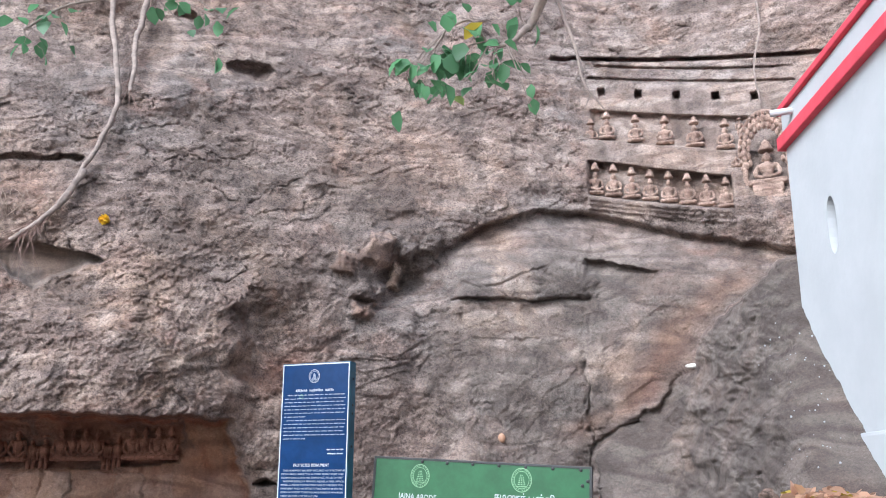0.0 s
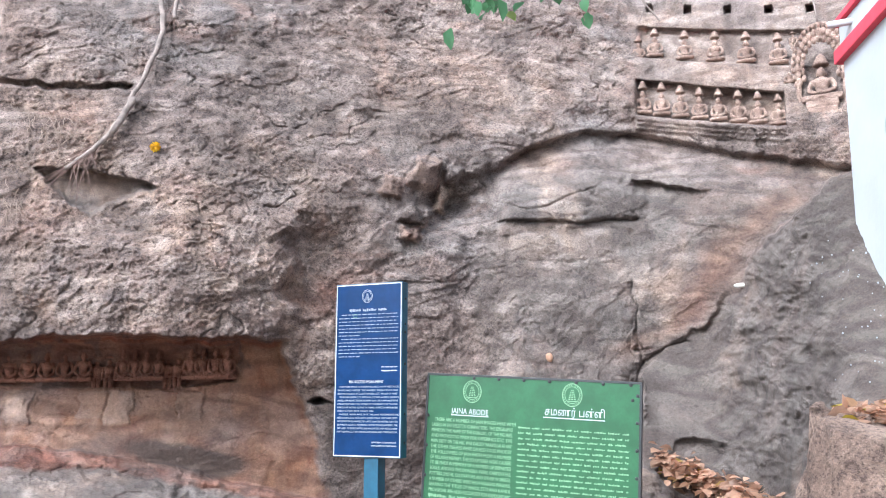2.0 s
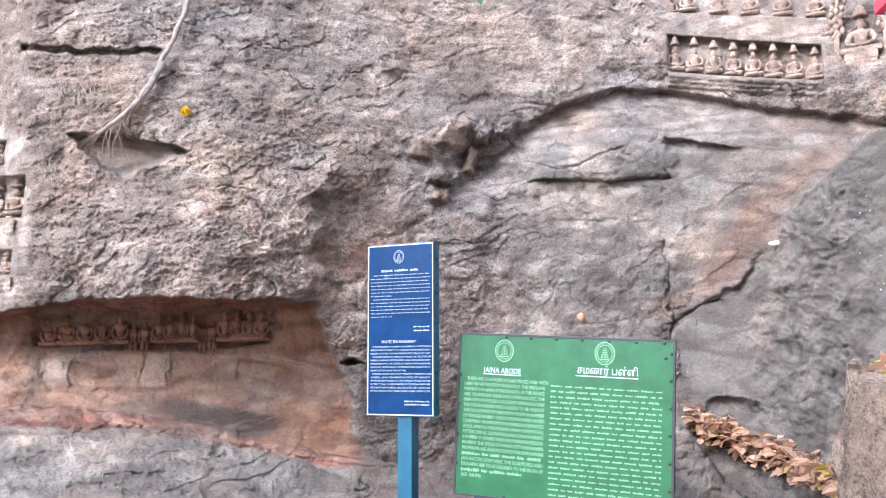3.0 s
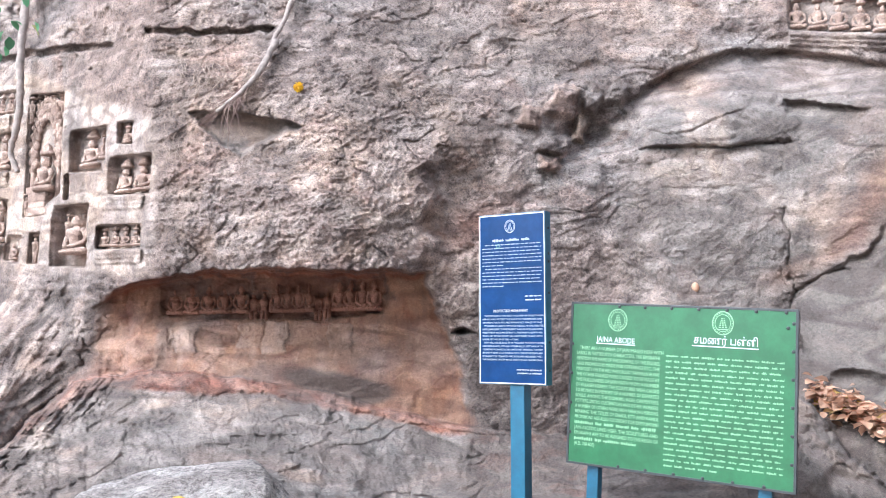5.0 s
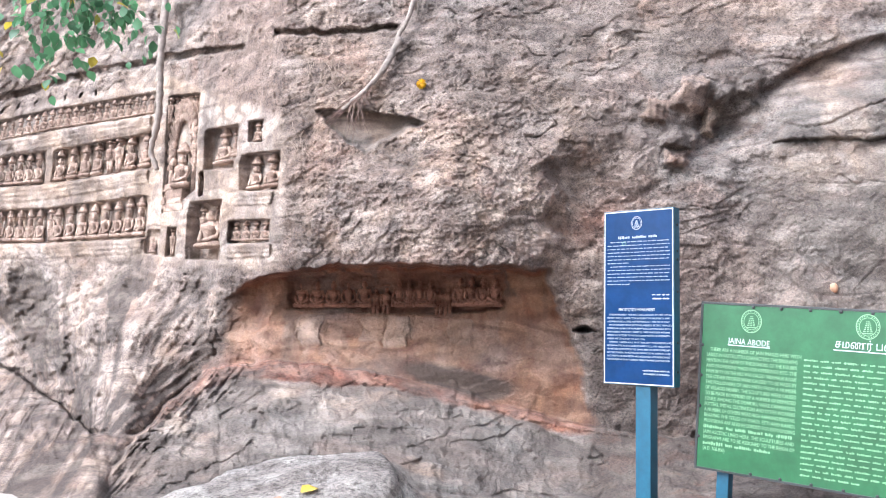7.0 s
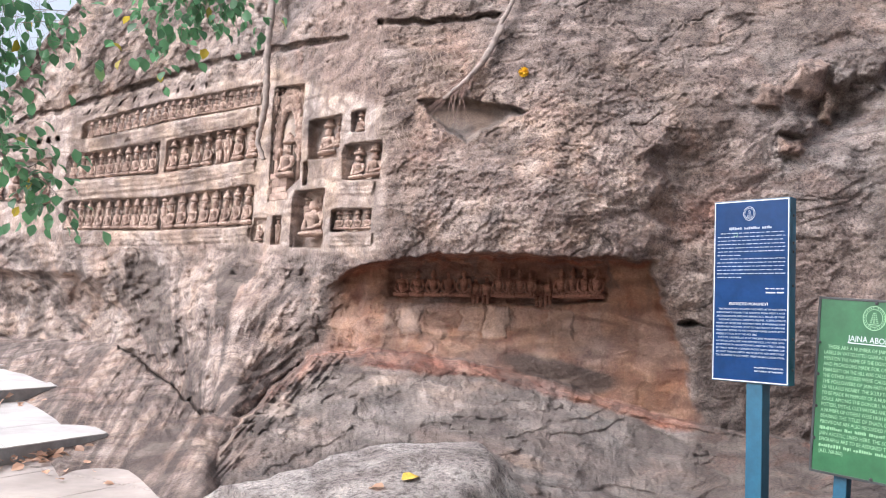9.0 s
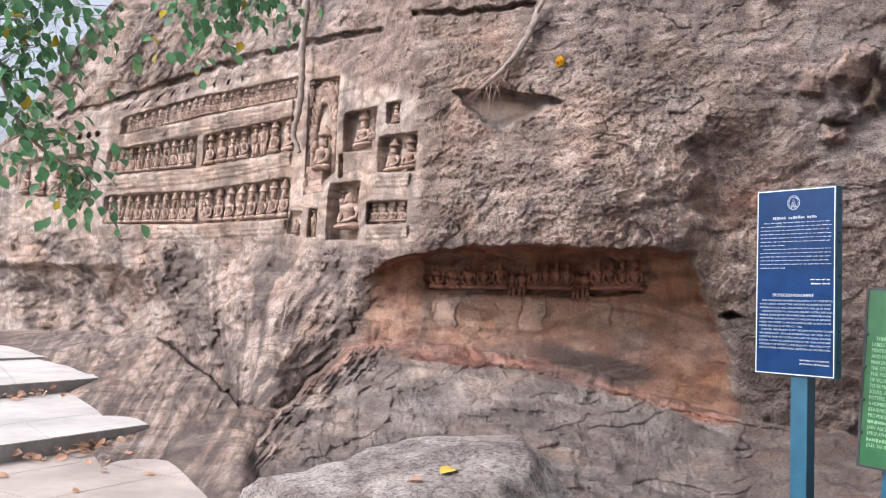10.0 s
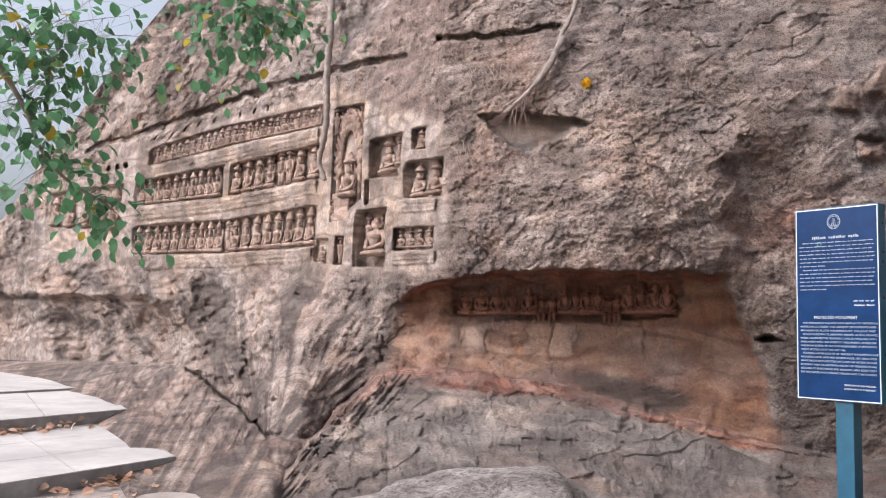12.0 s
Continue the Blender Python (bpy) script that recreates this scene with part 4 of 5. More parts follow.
for x0, x1, z0, z1 in ((0.002, BW - 0.002, 0.003, 0.012), (0.002, BW - 0.002, BH - 0.012, BH - 0.003), (0.002, 0.01, 0.012, BH - 0.012), (BW - 0.01, BW - 0.002, 0.012, BH - 0.012)):
    box(bm, x0, x1, -0.002, 0.0, z0, z1)
part("border", bm, WHITE, blue, "white painted border")
bm = bmesh.new()
box(bm, 0.29, 0.425, 0.02, 0.155, -1.6, 0.25, 0.006)
part("post", bm, TEAL, blue)
bm = bmesh.new()
lathe(bm, (0, 0, 0), [(0.012, -0.002), (0.012, 0.004), (0.006, 0.007)], 8)
bmesh.ops.rotate(bm, verts=bm.verts, matrix=Matrix.Rotation(radians(90), 3, "Y"))
bolt_mesh = bpy.data.meshes.new("bolt")
bm.to_mesh(bolt_mesh)
bm.free()
bolt_mesh.materials.append(BLACK)
for z in (0.12, 0.36, 0.78, 1.05, 1.12, 1.34):
    b = new("bolt", bolt_mesh)
    b.parent, b.location = casing, (BW + 0.006, 0.06, z)
emblem(blue, PALEBLUE, BW * 0.48, BH * 0.925, 0.052)
bars(rng, blue, PALEBLUE, BW * 0.21, BW * 0.78, BH * 0.838, 0.022, gap=0.02)
for k in range(13):
    z = BH * (0.816 - 0.0205 * k)
    last = k in (6, 12)
    bars(rng, blue, PALEBLUE, BW * (0.09 if k in (0, 7) else 0.05), BW * (0.38 if last else 0.95), z, 0.0085, gap=0.009)
bars(rng, blue, WHITE, BW * 0.70, BW * 0.94, BH * 0.507, 0.012)
bars(rng, blue, WHITE, BW * 0.71, BW * 0.94, BH * 0.485, 0.012)
letters("PROTECTED MONUMENT", 0.034, WHITE, blue, BW * 0.22, BH * 0.418, BW * 0.52, name="heading")
BLUE_LINES = [
    "   THIS MONUMENT HAS BEEN DECLARED AS OF HISTORICAL", "IMPORTANCE UNDER \"THE ANCIENT MONUMENTS AND", "ARCHAEOLOGICAL SITES AND REMAINS ACT, 1966 (25 OF 1966)\"",
    "   WHOEVER DESTROYS, REMOVES, INJURES, ALTERS, DEFACES,", "IMPERILS OR MISUSES THIS MONUMENT SHALL BE PUNISHABLE WITH", "IMPRISONMENT WHICH MAY EXTEND TO THREE MONTHS OR WITH FINE",
    "WHICH MAY EXTEND TO FIVE THOUSAND RUPEES OR WITH BOTH", "UNDER SECTION 30 OF THE ACT 1966.", "   FURTHER, UNDER RULE 33 OF \"ANCIENT MONUMENTS AND",
    "ARCHAEOLOGICAL SITES AND REMAINS RULES, 1971\" AREA UPTO", "100 METRES FROM PROTECTED LIMITS AND 200 METRES FURTHER", "BEYOND IT NEAR OR ADJOINING PROTECTED MONUMENTS ARE",
    "DECLARED TO BE PROHIBITED AND REGULATED AREA RESPECTIVELY", "FOR THE PURPOSE OF BOTH MINING OPERATION AND CONSTRUCTION."]
for k, text in enumerate(BLUE_LINES):
    letters(text, 0.0215, PALEBLUE, blue, BW * 0.05, BH * (0.392 - 0.0197 * k), BW * (0.9 if k != 7 else 0.55))
letters("DEPARTMENT OF ARCHAEOLOGY,", 0.018, WHITE, blue, BW * 0.57, BH * 0.079, BW * 0.37)
letters("GOVERNMENT OF TAMILNADU.", 0.018, WHITE, blue, BW * 0.57, BH * 0.06, BW * 0.37)
bm = bmesh.new()
n = 18
for i in range(n):
    a, b = 2 * math.pi * i / n, 2 * math.pi * (i + 1) / n
    bm.faces.new([bm.verts.new((BW * 0.30 + q0 * math.cos(w), -0.0035, BH * 0.81 + q0 * math.sin(w))) for q0, w in ((0.018, b), (0.018, a), (0.014, a), (0.014, b))])
part("scratch_ring", bm, PALEGREEN, blue)

GW, GH = 1.815, 1.345
green = place_board("information_sign", (-0.682, 8.095), (1.04, 7.523), 0.600, "green enamel sign with pale lettering on teal posts", 2.5)
bm = bmesh.new()
box(bm, 0, GW, 0, 0.012, 0, GH)
part("panel", bm, GREEN, green)
bm = bmesh.new()
for x0, x1, z0, z1 in ((-0.012, GW + 0.012, -0.014, 0.004), (-0.012, GW + 0.012, GH - 0.004, GH + 0.014), (-0.014, 0.006, 0.004, GH - 0.004), (GW - 0.006, GW + 0.014, 0.004, GH - 0.004)):
    box(bm, x0, x1, -0.006, 0.04, z0, z1, 0.002)
steel_frame = part("frame", bm, BLACK, green, "thin dark steel angle frame")
for x in (0.16, 1.55):
    bm = bmesh.new()
    box(bm, x, x + 0.1, 0.045, 0.145, -1.0, GH - 0.2, 0.006)
    part("post", bm, TEAL, green, "teal painted square post")
bm = bmesh.new()
lathe(bm, (0, 0, 0), [(0.014, 0), (0.013, 0.004), (0.009, 0.008), (0.003, 0.009)], 10)
bmesh.ops.rotate(bm, verts=bm.verts, matrix=Matrix.Rotation(radians(90), 3, "X"))
rivet_mesh = bpy.data.meshes.new("rivet")
bm.to_mesh(rivet_mesh)
bm.free()
rivet_mesh.materials.append(BLACK)
for x, z in [(0.42 + 0.22 * k - 0.0, GH - 0.014) for k in range(7)] + [(0.45 + 0.23 * k, 0.012) for k in range(6)] + [(GW - 0.02, 0.2 + 0.21 * k) for k in range(6)] + [(0.012, 0.25 + 0.25 * k) for k in range(4)] + [(GW - 0.06, GH - 0.13)]:
    b = new("rivet", rivet_mesh)
    b.parent, b.location = steel_frame, (x, -0.004, z)
emblem(green, PALEGREEN, GW * 0.225, GH * 0.905, 0.084)
emblem(green, PALEGREEN, GW * 0.70, GH * 0.915, 0.084)
letters("JAINA ABODE", 0.066, WHITE, green, GW * 0.125, GH * 0.765, GW * 0.185, name="heading", slope=-0.6)
bm = bmesh.new()
box(bm, GW * 0.125, GW * 0.31, -0.002, 0, GH * 0.752, GH * 0.758)
part("underline", bm, WHITE, green)
bm = bmesh.new()
box(bm, GW * 0.57, GW * 0.85, -0.002, 0, GH * 0.772, GH * 0.778)
part("underline", bm, WHITE, green)
letters("\u0b9a\u0bae\u0ba3\u0bb0\u0bcd \u0baa\u0bb3\u0bcd\u0bb3\u0bbf", 0.085, WHITE, green, GW * 0.575, GH * 0.79, GW * 0.27, name="heading")
GREEN_LINES = [
    "   THERE ARE A NUMBER OF JAIN IMAGES HERE WITH", "LABELS IN VATTELUTTU CHARACTERS. THE EPIGRAPHS", "MENTION THE NAME OF THE DONORS, OF THE FIGURES,", "AND PROVISIONS MADE FOR OFFERINGS ETC. THE",
    "MAIN DEITY ON THE HILL WAS CALLED \"ARAIMALAI ALVAR\"", "THE OTHER FIGURES WERE CAUSED TO BE MADE BY", "THE FOLLOWERS OF JAIN FAITH FROM A NUMBER", "OF VILLAGES NEARBY. THE SCULPTURES WERE CAUSED",
    "TO BE MADE IN MEMORY OF A NUMBER OF DEPARTED", "SOULS. AMONG THE DONORS, WERE CARPENTERS,", "POTTERS, SMITHS, CULTIVATORS AND OTHER WORKERS.", "A NUMBER OF OTHERS WERE HIGH RANKING PERSONS,",
    "BEARING THE TITLES OF ENADI, ETTI AND KAVIDI.", "PROVISIONS ARE ALSO RECORDED FOR EXPOUNDING", "", "JAIN ASCETIC LIVED HERE. THE SCULPTURES AND",
    "EPIGRAPHS ARE TO BE ASSIGNED TO THE REIGN OF", "", "(A.D. 768-800)"]
for k, text in enumerate(GREEN_LINES):
    z = GH * (0.712 - 0.0334 * k)
    if text:
        letters(text, 0.041, PALEGREEN, green, GW * 0.028, z, GW * (0.40 if k != 18 else 0.10), slope=-0.4)
    else:
        bars(rng, green, PALEGREEN, GW * 0.028, GW * (0.42 if k == 14 else 0.33), z, 0.026, gap=0.02)
for k in range(21):
    bars(rng, green, PALEGREEN, GW * 0.455, GW * (0.955 if k != 20 else 0.7), GH * (0.70 - 0.0325 * k), 0.0155, gap=0.02)

# ---- white building ----
corner = spot(-22.4, 0, 9.0)
shrine = new("whitewashed_shrine")
shrine.matrix_world = Matrix.Translation((corner.x, corner.y, 0)) @ Matrix.Rotation(radians(-1.5), 4, "Z")
tagged(shrine, "whitewashed masonry shrine with red painted cornice bands", "building")


def shrine_block(name, x0, x1, y0, y1, z0, z1, material, bevel=0.02, label="", lean=0.0):
    bm = bmesh.new()
    box(bm, x0, x1, y0, y1, z0, z1, bevel)
    for v in bm.verts:
        v.co.x += lean * (z1 - v.co.z)
    return part(name, bm, material, shrine, label, smooth=False)


bm = bmesh.new()
# side wall with a rounded oval opening
n, ow, oh, oy, oz = 24, 0.10, 0.27, -0.93, 4.02
ring = [bm.verts.new((0.0, oy + ow * math.cos(2 * math.pi * i / n), oz + oh * math.copysign(abs(math.sin(2 * math.pi * i / n)) ** 0.8, math.sin(2 * math.pi * i / n)))) for i in range(n)]
back = [bm.verts.new((0.16, v.co.y, v.co.z)) for v in ring]
frame_v = [bm.verts.new((0.0, y, z)) for y, z in ((oy + 0.4, oz + 0.5), (oy - 0.4, oz + 0.5), (oy - 0.4, oz - 0.5), (oy + 0.4, oz - 0.5))]
for q in range(4):
    arc = [ring[(q * 6 + 3 + k) % n] for k in range(7)]
    bm.faces.new([frame_v[q], *arc, frame_v[(q + 1) % 4]])
for i in range(n):
    bm.faces.new((ring[i], ring[(i + 1) % n], back[(i + 1) % n], back[i]))
bm.faces.new(back)
out_v = [bm.verts.new((0.0, y, z)) for y, z in ((0.0, 5.11), (-9.0, 5.11), (-9.0, 0.6), (0.0, 0.6))]
far_v = [bm.verts.new((3.6, v.co.y, v.co.z)) for v in out_v]
for k in range(4):
    bm.faces.new((frame_v[k], frame_v[(k + 1) % 4], out_v[(k + 1) % 4], out_v[k]))
    bm.faces.new((out_v[k], out_v[(k + 1) % 4], far_v[(k + 1) % 4], far_v[k]))
bm.faces.new(far_v)
bmesh.ops.recalc_face_normals(bm, faces=bm.faces)
part("wall", bm, LIME, shrine, "lime-washed wall with an oval vent")
shrine_block("cornice_band", -0.07, 3.67, -9.05, 0.07, 5.11, 5.25, RED, 0.012, "red painted lower band")
shrine_block("parapet", -0.02, 3.62, -9.0, 0.02, 5.25, 5.50, LIME)
shrine_block("coping", -0.06, 3.66, -9.04, 0.06, 5.50, 5.57, RED, 0.012, "red painted coping")
shrine_block("plinth", -0.05, 3.65, -9.05, -0.62, 0.3, 2.18, LIME, 0.03, "whitewashed plinth with a rounded edge")
bm = bmesh.new()
tube(bm, [(0.05, -0.35, 5.40), (-0.22, -0.25, 5.40)], [0.035, 0.035], 10)
part("rain_spout", bm, LIME, shrine, "white spout pipe")

# ---- loose stones ----
def boulder(name, centre, size, seed, label, material, turn=0.0, cut=(), subdiv=5, rough=0.06, category="boulder", ribs=0.0, flat=0.93):
    """A stone worn out of a ball, with flat breaks where given."""
    bm = bmesh.new()
    bmesh.ops.create_icosphere(bm, subdivisions=subdiv, radius=1)
    off = Vector((seed * 3.7, seed * 1.3, seed * 2.1))
    for v in bm.verts:
        d = v.co.normalized()
        r = 1 + 0.16 * noise.noise(d * 1.4 + off) + 0.5 * rough * noise.fractal(d * 5 + off, 1.0, 2.0, 5)
        step = noise.noise(d * 3 + off * 2) * 4
        r += 0.02 * (math.floor(step) + min(1, (step - math.floor(step)) * 8))
        p = d * r
        for nx, ny, nz, dist in cut:
            k = p.x * nx + p.y * ny + p.z * nz - dist
            if k > 0:
                p -= Vector((nx, ny, nz)) * k * flat
        if ribs:
            k = noise.fractal(Vector((p.x * 5, p.y * 5, p.z * 0.8)) + off, 1.0, 2.0, 4)
            p = p + Vector((p.x, p.y, 0.25 * p.x)) * ribs * (k + 0.6 * math.floor(2 * k))
        v.co = Vector((p.x * size[0], p.y * size[1], p.z * size[2]))
    ob = tidy(name, bm, material, label=label, category=category)
    ob.matrix_world = Matrix.Translation(centre) @ Matrix.Rotation(radians(turn), 4, "Z")
    return ob


front_boulder = boulder("boulder", spot(31.6, -17.6, 6.0), (1.42, 1.0, 1.02), 4, "rounded pale grey boulder with fallen leaves on it", GREYSTONE, 31.6,
        [(-0.2, -0.12, 0.97, 0.80), (0.8, 0, 0.6, 0.93), (0.1, -0.92, 0.38, 0.9)], 6, 0.13, flat=0.72)
C = [(0.18, -0.1, 0.97, 0.62), (-0.94, -0.34, 0, 0.66), (0.94, -0.34, 0, 0.7), (0, -0.97, 0.24, 0.68), (0, 1, 0, 0.7)]
boulder("stone_block", spot(-21.8, -9.2, 6.6), (0.38, 0.42, 1.40), 9, "split brown stone block standing upright", BROWNSTONE, -8, C, 5, 0.04, "stone", 0.09)
boulder("stone_block", spot(-25.3, -10.0, 6.2), (0.9, 0.5, 1.42), 12, "broad broken brown stone block with a ribbed face", BROWNSTONE, -20, C, 5, 0.05, "stone", 0.07)

# ---- carved figures ----
CARVED = rock_material("carved_stone", False, 0.8, (0.58, 0.41, 0.325), 0.4, 0.4)


def seated_figure_mesh(canopy=True):
    """A cross-legged seated figure in half relief under a tiered parasol, one unit high, facing -y."""
    bm = bmesh.new()
    blob(bm, (0, -0.03, 0.10), (0.24, 0.14, 0.065), 14, 8)
    for s in (-1, 1):
        blob(bm, (s * 0.19, -0.04, 0.095), (0.10, 0.11, 0.06), 10, 7)
        tube(bm, [(s * 0.165, 0.0, 0.43), (s * 0.225, -0.01, 0.33), (s * 0.215, -0.04, 0.24), (s * 0.10, -0.13, 0.175), (s * 0.02, -0.15, 0.165)], [0.05, 0.045, 0.04, 0.034, 0.028], 8)
        blob(bm, (s * 0.155, 0.0, 0.435), (0.06, 0.06, 0.05), 8, 6)
        blob(bm, (s * 0.082, 0.01, 0.575), (0.016, 0.022, 0.045), 6, 5)
    lathe(bm, (0, 0.0, 0), [(0.10, 0.12), (0.112, 0.17), (0.10, 0.24), (0.125, 0.33), (0.165, 0.40), (0.15, 0.455), (0.06, 0.485), (0.048, 0.52), (0.05, 0.53)], 14)
    blob(bm, (0, -0.01, 0.595), (0.076, 0.082, 0.095), 12, 9)
    blob(bm, (0, 0.0, 0.675), (0.05, 0.05, 0.035), 8, 6)
    if canopy:
        lathe(bm, (0, 0.03, 0), [(0.125, 0.745), (0.148, 0.75), (0.14, 0.80), (0.115, 0.825), (0.105, 0.83), (0.11, 0.865), (0.09, 0.885), (0.075, 0.89), (0.078, 0.925), (0.05, 0.955), (0.02, 0.985), (0.004, 1.0)], 16)
        tube(bm, [(0, 0.09, 0.5), (0, 0.09, 0.78)], [0.025, 0.025], 6)
    bmesh.ops.recalc_face_normals(bm, faces=bm.faces)
    for v in bm.verts:
        v.co += noise.noise_vector(v.co * 9) * 0.008
    me = bpy.data.meshes.new("seated_figure")
    bm.to_mesh(me)
    bm.free()
    me.materials.append(CARVED)
    me.shade_smooth()
    return me


def standing_figure_mesh():
    """An upright figure with arms hanging, one unit high."""
    bm = bmesh.new()
    for s in (-1, 1):
        tube(bm, [(s * 0.05, 0, 0.02), (s * 0.055, 0, 0.2), (s * 0.06, 0, 0.42)], [0.04, 0.045, 0.062], 8)
        tube(bm, [(s * 0.125, 0, 0.66), (s * 0.15, 0, 0.52), (s * 0.135, -0.02, 0.36)], [0.035, 0.03, 0.025], 7)
        blob(bm, (s * 0.05, -0.04, 0.02), (0.04, 0.07, 0.022), 8, 5)
    lathe(bm, (0, 0, 0), [(0.10, 0.40), (0.085, 0.48), (0.115, 0.60), (0.125, 0.66), (0.05, 0.70), (0.035, 0.73)], 12)
    blob(bm, (0, 0, 0.775), (0.055, 0.06, 0.065), 10, 8)
    lathe(bm, (0, 0.02, 0), [(0.115, 0.87), (0.125, 0.875), (0.11, 0.92), (0.075, 0.945), (0.04, 0.98), (0.005, 1.0)], 12)
    bmesh.ops.recalc_face_normals(bm, faces=bm.faces)
    me = bpy.data.meshes.new("standing_figure")
    bm.to_mesh(me)
    bm.free()
    me.materials.append(CARVED)
    me.shade_smooth()
    return me


CAVESTONE = rock_material("cave_stone", False, 0.9, (0.40, 0.18, 0.115), 0.35, 0.4)
SEATED, BAREHEAD, STANDING = seated_figure_mesh(), seated_figure_mesh(False), standing_figure_mesh()
LABEL = {id(SEATED): "seated stone figure under a tiered parasol", id(BAREHEAD): "seated stone figure in relief", id(STANDING): "upright stone figure in relief"}


def carve(mesh, az, e0, e1, group, width=1.0, nudge=0.0, face=None, worn=False, name=""):
    """Sets a figure on the back wall of its niche."""
    r = plain_range(az, 0.5 * (e0 + e1)) - nudge
    p = spot(az, e0, r)
    h = r * (math.tan(radians(e1)) - math.tan(radians(e0)))
    ob = new(name or mesh.name.split(".")[0], mesh)
    out = outward(az) if face is None else face
    ob.matrix_world = Matrix.Translation(p) @ Matrix.Rotation(radians(out), 4, "Z") @ Matrix.Diagonal((h * width, h * min(width, 1.1), h, 1)) @ pose(0, 0.0, 0, 0, 0, 0)
    if worn:
        ob.material_slots[0].link = "OBJECT"
        ob.material_slots[0].material = CAVESTONE
    return tagged(ob, ("reddish worn " if worn else "weathered ") + LABEL[id(mesh)], "statue", group)


def row(mesh, a0, a1, count, lines, group, fill=0.97, width=1.0, jitter=0.0, lift=0.03, nudge=0.16, worn=False):
    r = random.Random(int(a0 * 10))
    for k in range(count):
        az = a0 + (a1 - a0) * k / max(count - 1, 1)
        t, b = float(along(lines[0], az)), float(along(lines[1], az))
        carve(mesh, az, b + lift, b + (t - b) * (fill + r.uniform(-jitter, 0)), group, width, nudge, worn=worn)


row(SEATED, 51.0, 47.6, 9, ROW_TOP, "top row of figures", 0.92, 0.9, 0.12)
row(SEATED, 47.2, 41.1, 15, ROW_TOP, "top row of figures", 0.95, 0.95, 0.10)
row(SEATED, 51.8, 47.3, 10, ROW_MID, "middle row of figures", 1.0, 0.74, 0.06)
row(SEATED, 46.1, 44.0, 4, ROW_MID, "middle row of figures", 1.0, 0.8, 0.05)
row(SEATED, 42.1, 41.2, 2, ROW_MID, "middle row of figures", 1.0, 0.9)
row(STANDING, 43.3, 42.8, 2, ROW_MID, "middle row of figures", 1.0, 1.1)
row(SEATED, 51.8, 47.0, 10, ROW_LOW, "lower row of figures", 1.0, 0.74, 0.06)
row(SEATED, 46.0, 41.3, 8, ROW_LOW, "lower row of figures", 1.0, 0.78, 0.05)
row(STANDING, 46.4, 46.4, 1, ROW_LOW, "lower row of figures", 0.95, 0.9)
row(SEATED, 56.6, 53.3, 5, ROW_FAR, "far figures", 0.9, 0.95, 0.2)
carve(SEATED, 36.4, 10.0, 12.55, "figures in square niches", 1.3, 0.1)
carve(SEATED, 35.72, 10.6, 12.6, "figures in square niches", 0.7, 0.1)
carve(SEATED, 34.35, 11.75, 13.1, "figures in square niches", 1.3, 0.1)
carve(SEATED, 34.35, 8.55, 10.85, "figures in square niches", 1.3, 0.12)
carve(SEATED, 33.3, 8.75, 11.15, "figures in square niches", 1.3, 0.12)
for k in range(4):
    carve(SEATED, 35.4 - 0.6 * k, 5.15 + 0.05 * k, 6.6 + 0.05 * k, "figures in square niches", 1.3, 0.08)
carve(BAREHEAD, 37.0, 4.5, 8.2, "figures in square niches", 1.3, 0.25)
carve(STANDING, 37.5, 5.2, 7.3, "figures in square niches", 1.0, 0.1)
carve(STANDING, 36.6, 5.6, 7.5, "figures in square niches", 0.9, 0.1)
carve(BAREHEAD, 40.45, 4.1, 5.6, "figures in arched niches", 0.9, 0.1)
carve(STANDING, 39.3, 4.0, 5.9, "figures in arched niches", 1.0, 0.1)
carve(STANDING, 37.8, 8.0, 9.6, "figures in arched niches", 0.9, 0.05)
carve(SEATED, 39.0, 8.3, 11.4, "figures of the tall niche", 1.0, 0.3)
carve(STANDING, 39.9, 6.6, 8.3, "figures of the tall niche", 1.1, 0.1)
for k in range(5):
    carve(STANDING, 39.9 - 0.4 * k, 12.4 + 0.1 * k, 14.1 + 0.1 * k, "figures of the tall niche", 1.0, 0.05)
def halo_mesh():
    """A carved arch of foliage bosses over a stepped throne."""
    bm = bmesh.new()
    r = random.Random(4)
    for rad, size, n in ((0.30, 0.045, 15), (0.38, 0.05, 19), (0.45, 0.035, 23)):
        for i in range(n):
            a = math.pi * (-0.12 + 1.24 * i / (n - 1))
            blob(bm, (rad * math.cos(a), 0.02, 0.62 + rad * 1.05 * math.sin(a)), (size * r.uniform(0.8, 1.2), 0.06, size), 7, 5)
        tube(bm, [((rad + 0.03) * math.cos(math.pi * k / 12), 0.05, 0.62 + (rad + 0.03) * 1.05 * math.sin(math.pi * k / 12)) for k in range(13)], [0.018] * 13, 6)
    for k, (w, h) in enumerate(((0.30, 0.07), (0.24, 0.06), (0.26, 0.08), (0.33, 0.06))):
        z = 0.0 + sum((0.07, 0.06, 0.08, 0.06)[:k])
        box(bm, -w, w, -0.12, 0.1, z, z + h, 0.012)
    for s0 in (-1, 1):
        tube(bm, [(s0 * 0.38, 0.03, 0.0), (s0 * 0.38, 0.03, 0.6)], [0.05, 0.045], 8)
        blob(bm, (s0 * 0.38, 0.02, 0.62), (0.07, 0.07, 0.05), 8, 6)
    bmesh.ops.recalc_face_normals(bm, faces=bm.faces)
    me = bpy.data.meshes.new("carved_arch")
    bm.to_mesh(me)
    bm.free()
    me.materials.append(CARVED)
    me.shade_smooth()
    return me


HALO = halo_mesh()
LABEL[id(HALO)] = "carved stone arch of foliage over a stepped throne"
carve(HALO, 39.05, 6.9, 13.4, "carved arches", 0.55, 0.12)
